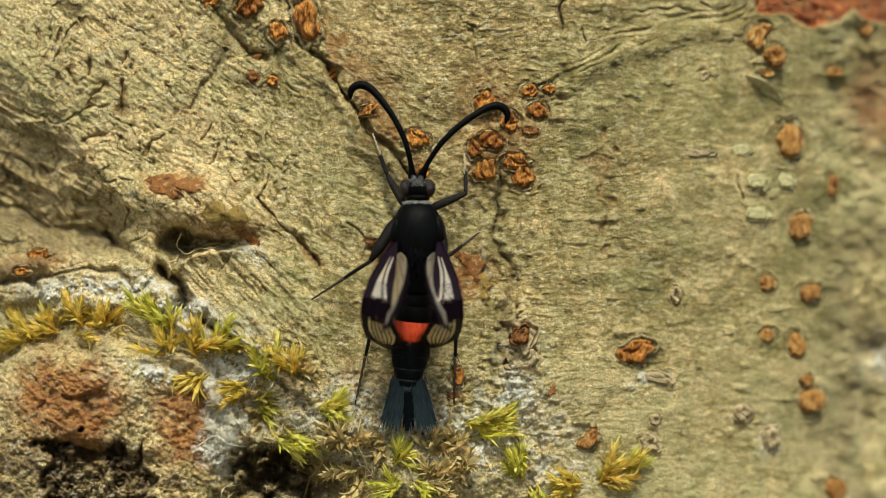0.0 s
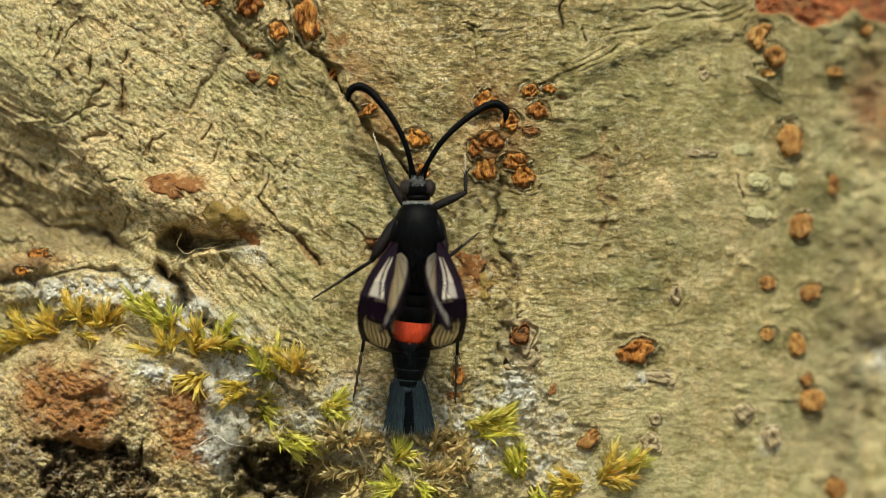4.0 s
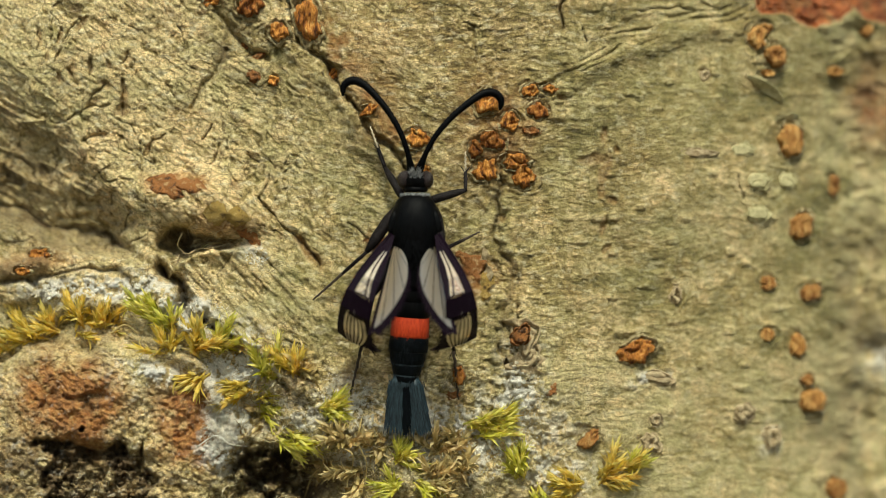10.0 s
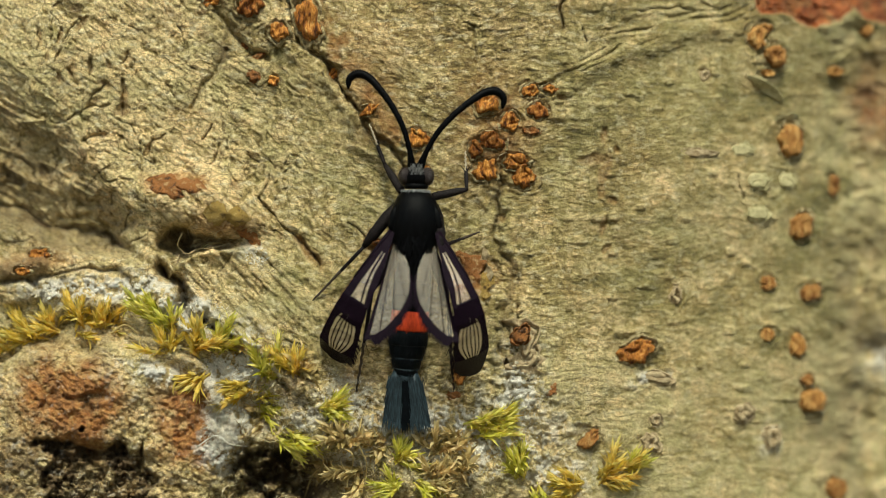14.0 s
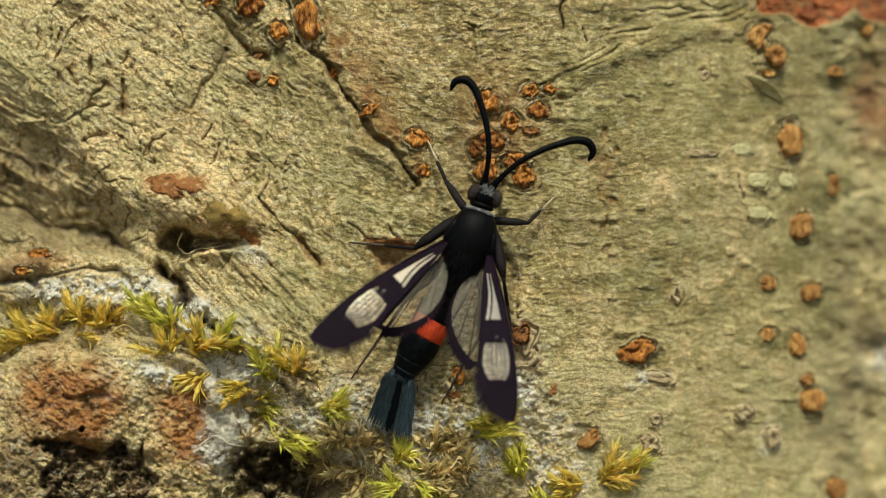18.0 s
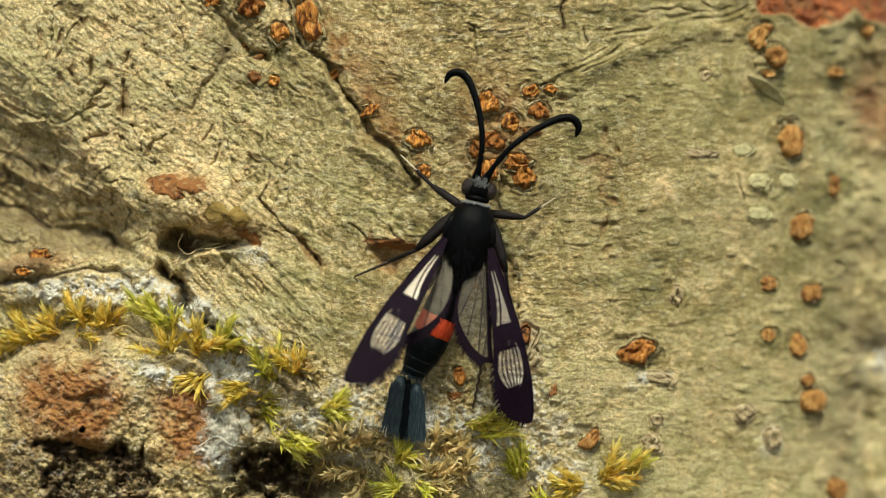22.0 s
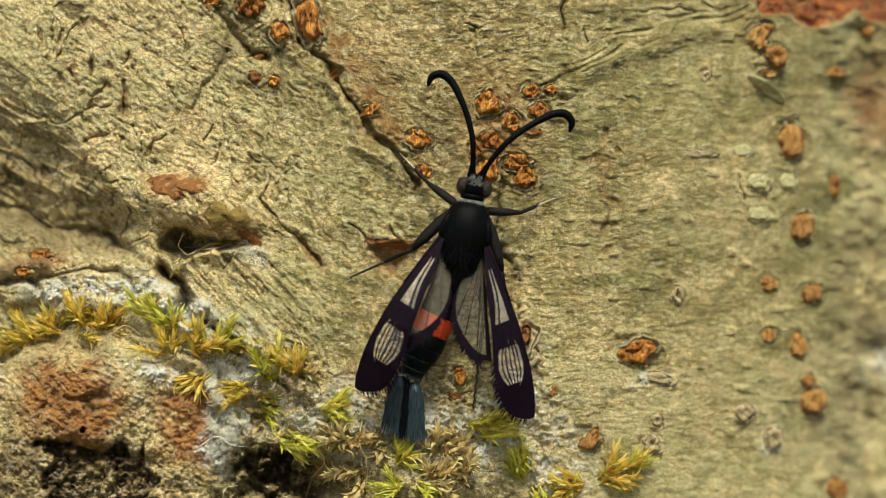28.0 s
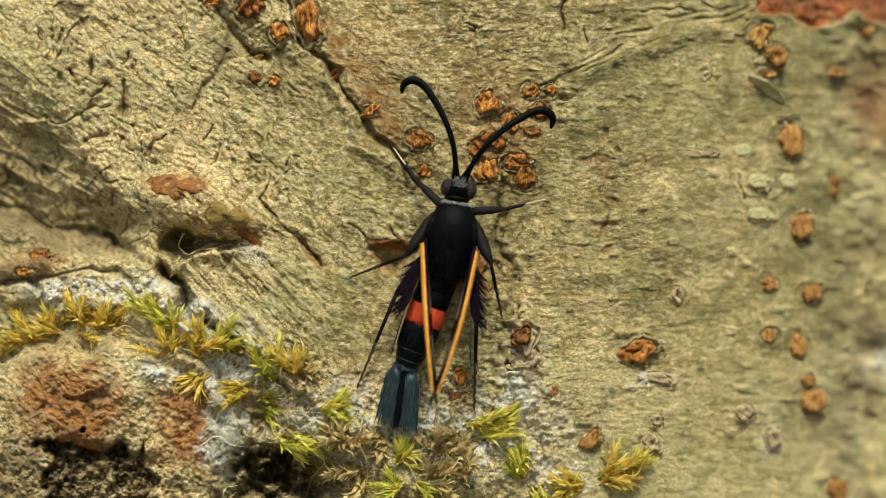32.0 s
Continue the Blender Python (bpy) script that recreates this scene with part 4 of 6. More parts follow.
bark_flake(440, 420, 44, 26, 30, 0.15, 65, RUST_BARK, "rusty brown torn bark scale")
bark_flake(836, 474, 62, 34, 65, 0.2, 63, RUST_BARK, "rusty brown torn bark scale")
bark_flake(858, 506, 56, 30, 95, 0.2, 68, GOLD_BARK, "golden-brown torn bark scale")
bark_flake(824, 462, 44, 22, 40, 0.15, 69, RUST_BARK, "rusty brown torn bark scale")
bark_flake(1354, 158, 74, 12, 38, 0.3, 13, PALE_BARK, "pale curled edge of bark")
bark_flake(1392, 208, 44, 12, -8, 0.3, 14, PALE_BARK, "pale curled edge of bark")
bark_flake(860, 470, 70, 12, 80, 0.25, 20)
bark_flake(920, 575, 60, 20, 10, 0.35, 21)
bark_flake(935, 655, 50, 18, 15, 0.35, 23)


# ---------------------------------------------------------------- crusts, fibres, litter
def lichen_crust(u, v, ru, rv, count, seed, mat, label, size=0.06, long=1.0):
    """Loose grains of lichen crust or litter strewn on the bark."""
    rnd = random.Random(seed)
    bm = bmesh.new()
    for _ in range(count):
        a, r = rnd.uniform(0, math.tau), rnd.random() ** 0.6
        p, out = surface(u + ru * r * math.cos(a), v + rv * r * math.sin(a), 0.0)
        s = size * rnd.uniform(0.2, 0.8)
        m = Matrix.Translation(p * MM) @ Euler((rnd.uniform(0, 3), rnd.uniform(0, 3), rnd.uniform(0, 3))).to_matrix().to_4x4() @ Matrix.Diagonal((s * MM * long, s * MM * rnd.uniform(0.5, 1.2), s * MM * rnd.uniform(0.3, 0.8), 1))
        made = bmesh.ops.create_icosphere(bm, subdivisions=2 if s > 0.12 else 1, radius=1, matrix=m)["verts"]
        mid = p * MM
        for w in made:
            w.co = mid + (w.co - mid) * (1 + 0.75 * noise.noise((w.co - mid) / (s * MM) * 1.3 + p))
    return tagged(part("lichen_crust", bm, mat, None, smooth=False), label, "lichen", kind="stuff")


lichen_crust(395, 765, 42, 70, 170, 1, LICHEN, "powdery white lichen crust beside the knob")
lichen_crust(335, 552, 34, 22, 50, 21, LICHEN, "thick white lichen crust on the split", 0.13)
lichen_crust(100, 515, 40, 16, 34, 22, LICHEN, "thick white lichen crust on the shelf", 0.12)
lichen_crust(245, 505, 30, 18, 30, 23, LICHEN, "thick white lichen crust on the shelf", 0.10)
lichen_crust(345, 560, 70, 34, 80, 2, LICHEN, "grainy white lichen crust along the split")
lichen_crust(140, 520, 130, 24, 60, 3, LICHEN, "grainy white lichen crust on the shelf")
lichen_crust(925, 700, 36, 70, 150, 4, LICHEN, "grainy white lichen crust in the crease")
lichen_crust(600, 700, 60, 50, 140, 5, LICHEN, "grainy grey lichen crust under the moss")
lichen_crust(850, 800, 130, 50, 170, 6, LICHEN, "grainy grey lichen crust under the moss", 0.08)
lichen_crust(455, 454, 22, 17, 110, 7, LICHEN, "grainy white lichen specks on bark", 0.065)
lichen_crust(250, 690, 130, 70, 60, 8, LICHEN, "white lichen specks on the knob", 0.035)
lichen_crust(560, 830, 170, 50, 190, 9, MOSS_DRY, "brown litter crumbs in the hollow", 0.11)
lichen_crust(175, 845, 110, 36, 130, 10, CRUMB, "brown bark splinters on the broken knob", 0.10, 1.8)
lichen_crust(740, 250, 40, 36, 60, 11, LICHEN, "pale lichen specks round a lenticel", 0.05)


def fibre(name, label, category, mat, rad, *pts):
    """A thin root, hair or stalk over the bark: (u, v, lift) points."""
    bm = bmesh.new()
    chain = [surface(u, v, lift)[0] for u, v, lift in pts]
    curve = spline(chain, 8 * len(chain))
    tube(bm, curve, [rad * (1 - 0.5 * i / len(curve)) for i in range(len(curve))], 6)
    return tagged(part(name, bm, mat), label, category)


fibre("rootlet", "pale curled rootlet along the edge of a bark hollow", "rootlet", HUSK, 0.045, (301, 492, 0.1), (308, 478, 0.3), (304, 466, 0.3), (318, 460, 0.5), (328, 449, 0.6), (340, 449, 0.5), (356, 441, 0.6), (380, 439, 0.4), (410, 430, 0.05))
fibre("rootlet", "pale forked rootlet across a bark hollow", "rootlet", HUSK, 0.04, (334, 449, 0.6), (338, 434, 2.2), (346, 414, 2.2))
fibre("rootlet", "yellowish rootlet along a bark edge", "rootlet", MOSS_DRY, 0.09, (360, 438, 0.2), (376, 432, 0.3), (394, 430, 0.15))
fibre("stalk", "dry pale stalk among the moss", "stalk", MOSS_DRY, 0.05, (560, 790, 0.3), (575, 815, 0.7), (555, 840, 0.8), (540, 882, 0.4))
fibre("stalk", "dry curled stalk among the moss", "stalk", MOSS_DRY, 0.04, (600, 790, 0.3), (625, 800, 0.8), (620, 830, 0.8), (585, 835, 0.4))
fibre("stalk", "dry pale stalk among the moss", "stalk", MOSS_DRY, 0.04, (640, 740, 0.2), (635, 780, 0.6), (650, 820, 0.6), (640, 870, 0.2))
fibre("stalk", "white fibre on the knob", "stalk", LICHEN, 0.035, (350, 790, 0.1), (385, 770, 0.35), (410, 785, 0.35), (440, 790, 0.1))
fibre("stalk", "white fibre on the knob", "stalk", LICHEN, 0.035, (360, 800, 0.1), (385, 740, 0.35), (395, 720, 0.2))
fibre("stalk", "dry pale stalk on the shelf", "stalk", MOSS_DRY, 0.06, (200, 590, 0.2), (225, 575, 0.35), (250, 590, 0.3))


def strands(u, v, ru, rv, count, seed, mat, label, rad=0.022, lift=0.3, reach=22):
    """A loose felt of thin curled threads over the bark."""
    rnd = random.Random(seed)
    bm = bmesh.new()
    for _ in range(count):
        a, r = rnd.uniform(0, math.tau), rnd.random() ** 0.6
        x, y, way = u + ru * r * math.cos(a), v + rv * r * math.sin(a), rnd.uniform(0, math.tau)
        pts, bend = [], rnd.uniform(-1.1, 1.1)
        for i in range(5):
            pts.append(surface(x, y, 0.02 + lift * rnd.random() * (0.3 if i in (0, 4) else 1.0))[0])
            x, y = x + reach * 0.3 * math.cos(way), y + reach * 0.3 * math.sin(way)
            way += bend + rnd.uniform(-0.5, 0.5)
        w = rad * rnd.uniform(0.5, 1.3)
        tube(bm, spline(pts, 12), [w * (1 - 0.6 * i / 11) for i in range(12)], 4)
    return tagged(part("plant_fibres", bm, mat), label, "plant fibres", kind="stuff")


STRAW = moss_material("straw_fibres", (0.30, 0.23, 0.11), (0.86, 0.78, 0.56))
COTTON = moss_material("white_fibres", (0.55, 0.53, 0.46), (0.90, 0.88, 0.82))
strands(500, 760, 75, 40, 60, 1, STRAW, "pale dry fibres tangled under the moss")
strands(610, 800, 80, 60, 70, 2, STRAW, "pale dry curled fibres in the bark hollow", 0.018, 0.4, 26)
strands(730, 790, 90, 60, 80, 3, STRAW, "pale dry fibres tangled under the moss", 0.015, 0.3)
strands(850, 830, 70, 50, 80, 4, STRAW, "pale dry fibres on grey lichen", 0.014, 0.25)
strands(470, 855, 70, 30, 50, 5, STRAW, "pale dry fibres over the dark hollow", 0.018, 0.5, 34)
strands(392, 745, 26, 56, 800, 6, COTTON, "cottony white lichen threads beside the knob", 0.0075, 0.25, 13)
strands(345, 560, 60, 30, 90, 7, COTTON, "white lichen threads along the split", 0.012, 0.15, 14)
strands(605, 700, 50, 40, 130, 8, COTTON, "white lichen threads under the moss", 0.008, 0.25, 16)
strands(935, 715, 32, 60, 110, 9, COTTON, "white lichen threads in the crease", 0.007, 0.18, 15)
strands(300, 615, 110, 40, 60, 10, STRAW, "pale dry fibres among golden moss", 0.009, 0.25, 18)
strands(80, 600, 90, 22, 40, 11, STRAW, "pale dry fibres among golden moss", 0.009, 0.25, 18)
strands(230, 680, 150, 60, 30, 12, STRAW, "short pale fibres on the knob", 0.007, 0.12, 12)
strands(450, 700, 60, 50, 110, 13, STRAW, "pale dry fibres under the moss", 0.02, 0.3, 18)
strands(175, 850, 100, 28, 26, 14, STRAW, "torn wood fibres on the broken knob", 0.014, 0.2, 14)
strands(345, 425, 70, 12, 30, 15, STRAW, "pale fibres hanging in a bark hollow", 0.016, 0.3, 20)


# ---------------------------------------------------------------- moss
def moss_leaf(bm, base, way, up, length, width, curl, rnd):
    """A keeled lance-shaped leaf that bends along its length (mm)."""
    way, up = Vector(way).normalized(), Vector(up)
    side = way.cross(up)
    side = (side if side.length > 1e-4 else way.orthogonal()).normalized()
    nrm = side.cross(way)
    twist, rows = rnd.uniform(-0.5, 0.5), []
    segs = 5
    c, d = Vector(base), way.copy()
    for i in range(segs + 1):
        t = i / segs
        w = width * (0.30 + 1.9 * t * (1 - t) ** 0.7 * 1.5) * (1 - t ** 3) + 0.004
        a = twist * t
        s2, n2 = side * math.cos(a) + nrm * math.sin(a), nrm * math.cos(a) - side * math.sin(a)
        rows.append([bm.verts.new((c + s2 * w * q + n2 * (abs(q) * w * 0.45)) * MM) for q in (-1, 0, 1)])
        d = (d + nrm * curl / segs).normalized()
        nrm = (nrm - d * nrm.dot(d)).normalized()
        c = c + d * (length / segs)
    for a, b in zip(rows, rows[1:]):
        for k in (0, 1):
            bm.faces.new((a[k], a[k + 1], b[k + 1], b[k]))


def moss_tuft(u, v, reach, turn, shoots, seed, mat, label, leaf=0.78, spread=35, lean=0.45, width=0.068):
    """A tuft of moss: leafy shoots that fan out round one direction (turn: degrees anticlockwise from level)."""
    rnd = random.Random(seed)
    base, out = surface(u, v, 0.0)
    tuft = new("moss_tuft")
    tuft.matrix_basis = Matrix.Translation(base * MM)
    tagged(tuft, label, "moss", "moss on the bark")
    for k in range(int(shoots * 1.35)):
        a = radians(turn + rnd.uniform(-spread, spread))
        q, _ = surface(u + rnd.uniform(-0.3, 0.3) * reach * 0.7, v + rnd.uniform(-0.3, 0.3) * reach * 0.7, -0.05)
        q = q - base
        way = Vector((math.cos(a), 0, math.sin(a))) + out * (lean + rnd.uniform(-0.3, 0.3))
        way.normalize()
        length = reach / 40 * rnd.uniform(0.45, 0.85)
        tip = q + way * length + Vector((rnd.uniform(-0.2, 0.2), 0, rnd.uniform(-0.3, 0.1))) * length
        chain = spline([q, (q + tip) / 2 + out * 0.15 * length, tip], 7)
        bm = bmesh.new()
        tube(bm, chain, [0.05, 0.05, 0.05, 0.045, 0.04, 0.03, 0.02], 5)
        count = int(12 + 17 * length)
        dry = mat == MOSS_DRY
        size, wide = (leaf * 0.95, width * 1.6) if dry else (leaf, width)
        for i in range(count):
            f = 0.10 + 0.90 * (i / (count - 1)) ** 0.75
            at = f * 6
            j = min(int(at), 5)
            c = chain[j].lerp(chain[j + 1], at - j)
            d = (chain[j + 1] - chain[j]).normalized()
            s1 = d.orthogonal().normalized()
            ang = i * 2.4 + rnd.uniform(-0.5, 0.5)
            rad = s1 * math.cos(ang) + d.cross(s1) * math.sin(ang)
            opening = 0.70 - 0.45 * f + rnd.uniform(-0.15, 0.25)
            curl = rnd.uniform(-1.6, 1.6) if dry or rnd.random() < 0.2 else rnd.uniform(-0.2, 0.7)
            moss_leaf(bm, c, d + rad * opening, -rad + d * 0.2, size * rnd.uniform(0.6, 1.15) * (0.7 + 0.45 * f), wide * rnd.uniform(0.65, 1.15), curl, rnd)
        part("shoot", bm, mat, tuft)
    return tuft


GOLD, GREEN, DRY = "golden-yellow moss tuft on the bark", "yellow-green moss tuft on the bark", "dry straw-brown moss among bark crumbs"
moss_tuft(15, 612, 55, 195, 5, 1, MOSS_GOLD, GOLD)
moss_tuft(60, 600, 60, 150, 7, 2, MOSS_GOLD, GOLD, spread=60)
moss_tuft(95, 590, 60, 120, 6, 3, MOSS_GOLD, GOLD, spread=60)
moss_tuft(140, 580, 55, 60, 6, 4, MOSS_GOLD, GOLD, spread=60)
moss_tuft(180, 575, 60, 80, 6, 5, MOSS_GOLD, GOLD, spread=30)
moss_tuft(205, 575, 40, 10, 5, 6, MOSS_GOLD, GOLD, spread=50)
moss_tuft(285, 565, 75, 135, 5, 7, MOSS_GREEN, GREEN, spread=14)
moss_tuft(300, 580, 45, 110, 4, 8, MOSS_GREEN, GREEN, spread=30)
moss_tuft(300, 625, 45, 110, 5, 9, MOSS_GOLD, GOLD, spread=60)
moss_tuft(345, 625, 60, 80, 7, 10, MOSS_GOLD, GOLD, spread=60)
moss_tuft(385, 620, 50, 60, 6, 11, MOSS_GREEN, GREEN, spread=70)
moss_tuft(365, 655, 45, 200, 5, 12, MOSS_GOLD, GOLD, spread=40)
moss_tuft(475, 665, 75, 80, 8, 13, MOSS_GREEN, GREEN, spread=40)
moss_tuft(520, 660, 50, 100, 6, 14, MOSS_GOLD, "rusty golden moss tuft on the bark", spread=40)
moss_tuft(450, 685, 55, 170, 6, 15, MOSS_GOLD, GOLD, spread=45)
moss_tuft(455, 715, 50, 0, 6, 16, MOSS_GREEN, GREEN, spread=50)
moss_tuft(490, 765, 80, -8, 8, 17, MOSS_GREEN, GREEN, spread=28)
moss_tuft(565, 722, 45, 10, 6, 18, MOSS_GREEN, GREEN, spread=40)
moss_tuft(705, 815, 48, 60, 5, 20, MOSS_GREEN, GREEN, spread=60)
moss_tuft(738, 852, 44, 20, 4, 21, MOSS_GREEN, GREEN, spread=70)
moss_tuft(712, 862, 44, 160, 4, 22, MOSS_GREEN, GREEN, spread=60)
moss_tuft(830, 765, 70, 25, 7, 23, MOSS_GREEN, GREEN, spread=25)
moss_tuft(860, 750, 55, 15, 6, 24, MOSS_GREEN, GREEN, spread=25)
moss_tuft(810, 775, 40, 190, 4, 25, MOSS_DRY, DRY, spread=40)
moss_tuft(925, 840, 60, 115, 6, 26, MOSS_GREEN, GREEN, spread=20)
moss_tuft(945, 865, 50, -50, 5, 27, MOSS_GREEN, GREEN, spread=30)
moss_tuft(1070, 850, 70, 30, 7, 28, MOSS_GOLD, GOLD, spread=45)
moss_tuft(1030, 860, 60, 180, 6, 29, MOSS_GOLD, GOLD, spread=50)
moss_tuft(1110, 835, 40, 60, 4, 30, MOSS_GREEN, GREEN, spread=40)
moss_tuft(620, 790, 60, 120, 6, 32, MOSS_DRY, DRY, spread=90)
moss_tuft(560, 850, 80, 75, 5, 40, MOSS_DRY, "large curled straw-brown moss leaves over the hollow", leaf=1.1, spread=25, width=0.10)
moss_tuft(640, 835, 55, 200, 5, 41, MOSS_DRY, DRY, spread=100)
moss_tuft(680, 775, 45, 150, 5, 42, MOSS_DRY, DRY, spread=100)
moss_tuft(765, 840, 50, 30, 5, 43, MOSS_DRY, DRY, spread=100)
moss_tuft(815, 850, 50, 100, 5, 44, MOSS_DRY, DRY, spread=100)
moss_tuft(520, 650, 45, 20, 4, 45, MOSS_DRY, DRY, spread=50)
moss_tuft(425, 625, 40, 60, 4, 46, MOSS_DRY, DRY, spread=80)
moss_tuft(470, 735, 40, 200, 4, 47, MOSS_DRY, DRY, spread=90)
moss_tuft(780, 800, 50, 60, 6, 37, MOSS_DRY, DRY, spread=90)

# ---------------------------------------------------------------- the clearwing moth
# Moth's own space: x to its right side, z towards its head, y into the bark; its base is under the thorax.
Q = 0.02432


def oval(z, half, thick, height, n=20, skew=0.0):
    return [(half * math.cos(k * math.tau / n) * MM, (-height - thick * math.sin(k * math.tau / n)) * MM, (z + skew * math.sin(k * math.tau / n)) * MM) for k in range(n)]


def body_part(name, parent, mat, sections, label="", n=24):
    bm = bmesh.new()
    loft(bm, [oval(*s, n=n) for s in sections])
    return part(name, bm, mat, parent, label)


def hairs(bm, rnd, count, place, way, length, width, droop=0.1):
    for _ in range(count):
        p, d, up = place(rnd), way(rnd), Vector((0, -1, 0))
        blade(bm, p, d, up, length * rnd.uniform(0.6, 1.1), width, droop * rnd.uniform(-0.5, 1), 2)


moth = tagged(new("clearwing_moth"), "black clearwing moth with red belt, clinging to bark", "moth")


def build_body():
    thorax = body_part("thorax", moth, BLACK, ((1.46, 0.40, 0.38, 1.45), (1.34, 0.62, 0.58, 1.46), (1.1, 0.82, 0.80, 1.46), (0.75, 0.98, 0.97, 1.46), (0.3, 1.09, 1.08, 1.46),
                                               (-0.3, 1.14, 1.12, 1.44), (-0.9, 1.02, 1.02, 1.4), (-1.5, 0.84, 0.9, 1.34), (-2.0, 0.6, 0.7, 1.3)),
                       "glossy black furry thorax", 28)
    rnd = random.Random(3)
    bm = bmesh.new()
    for _ in range(1100):
        a, z = rnd.uniform(0.05, math.pi - 0.05), rnd.uniform(-1.8, 1.25)
        w = np.interp(z, (-2.0, -0.9, 0.3, 0.75, 1.1, 1.34), (0.6, 1.02, 1.09, 0.98, 0.82, 0.62))
        p = Vector((w * math.cos(a) * 0.99, -1.45 - w * math.sin(a) * 0.97, z))
        out = Vector((math.cos(a), -math.sin(a), 0))
        blade(bm, p, Vector((0, 0, -1)) + out * rnd.uniform(0.05, 0.3) + Vector((rnd.uniform(-0.2, 0.2), 0, 0)), out, rnd.uniform(0.25, 0.5), 0.022, 0.12, 2)
    part("fur", bm, BLACK, thorax)
    # grey hair line behind the head, with a gap at each shoulder
    bm = bmesh.new()
    for k in range(150):
        a = math.pi * (0.06 + 0.88 * rnd.random())
        p = Vector((0.62 * math.cos(a), -1.48 - 0.58 * math.sin(a), 1.40 + rnd.uniform(-0.03, 0.05)))
        out = Vector((math.cos(a), -math.sin(a), 0))
        blade(bm, p, Vector((rnd.uniform(-0.5, 0.5), 0, -0.6)) + out * 0.6, out, rnd.uniform(0.07, 0.14), 0.014, 0.1, 2)
    part("collar", bm, GREY_HAIR, moth, "thin pale grey hair collar")
    bm = bmesh.new()
    tube(bm, [(0.42 * math.cos(a), -1.4 - 0.45 * math.sin(a), 1.60) for a in [math.pi * k / 10 for k in range(11)]], [0.13] * 11, 8)
    part("neck", bm, BLACK, moth)
    head = body_part("head", moth, BLACK, ((1.55, 0.35, 0.35, 1.45), (1.75, 0.55, 0.5, 1.45), (2.0, 0.55, 0.55, 1.5), (2.25, 0.42, 0.45, 1.5), (2.45, 0.26, 0.3, 1.45), (2.6, 0.1, 0.12, 1.4)),
                     "black head with dark brown eyes", 20)
    for s in (-1, 1):
        bm = bmesh.new()
        bmesh.ops.create_uvsphere(bm, u_segments=20, v_segments=14, radius=1, matrix=Matrix.Translation(Vector((0.47 * s, -1.5, 2.02)) * MM) @ Matrix.Diagonal((0.32 * MM, 0.38 * MM, 0.40 * MM, 1)))
        part("eye", bm, EYE, head, "dark brown compound eye")
        bm = bmesh.new()
        tube(bm, [(0.15 * s, -1.2, 2.4), (0.26 * s, -1.3, 2.7), (0.27 * s, -1.35, 2.95)], [0.10, 0.09, 0.03], 8)
        part("palp", bm, LEG, head)
    bm = bmesh.new()
    for _ in range(170):
        x = rnd.uniform(-0.26, 0.26)
        p = Vector((x, -1.9 - rnd.uniform(0, 0.1) + x * x, rnd.uniform(2.0, 2.45)))
        blade(bm, p, Vector((x * 0.8 + rnd.uniform(-0.3, 0.3), -0.25, rnd.uniform(0.1, 0.8))), (0, -1, 0), rnd.uniform(0.08, 0.17), 0.014, 0.1, 2)
    part("face_tuft", bm, GREY_HAIR, head, "grey hair tuft between the antennae")
    for s in (-1, 1):
        bm = bmesh.new()
        tube(bm, [(0.70 * s, -1.85, 0.85), (0.86 * s, -1.95, 0.4), (0.98 * s, -1.95, -0.1), (1.0 * s, -1.9, -0.5)], [0.12, 0.22, 0.22, 0.08], 10, 0.6)
        part("tegula", bm, BLACK, moth)


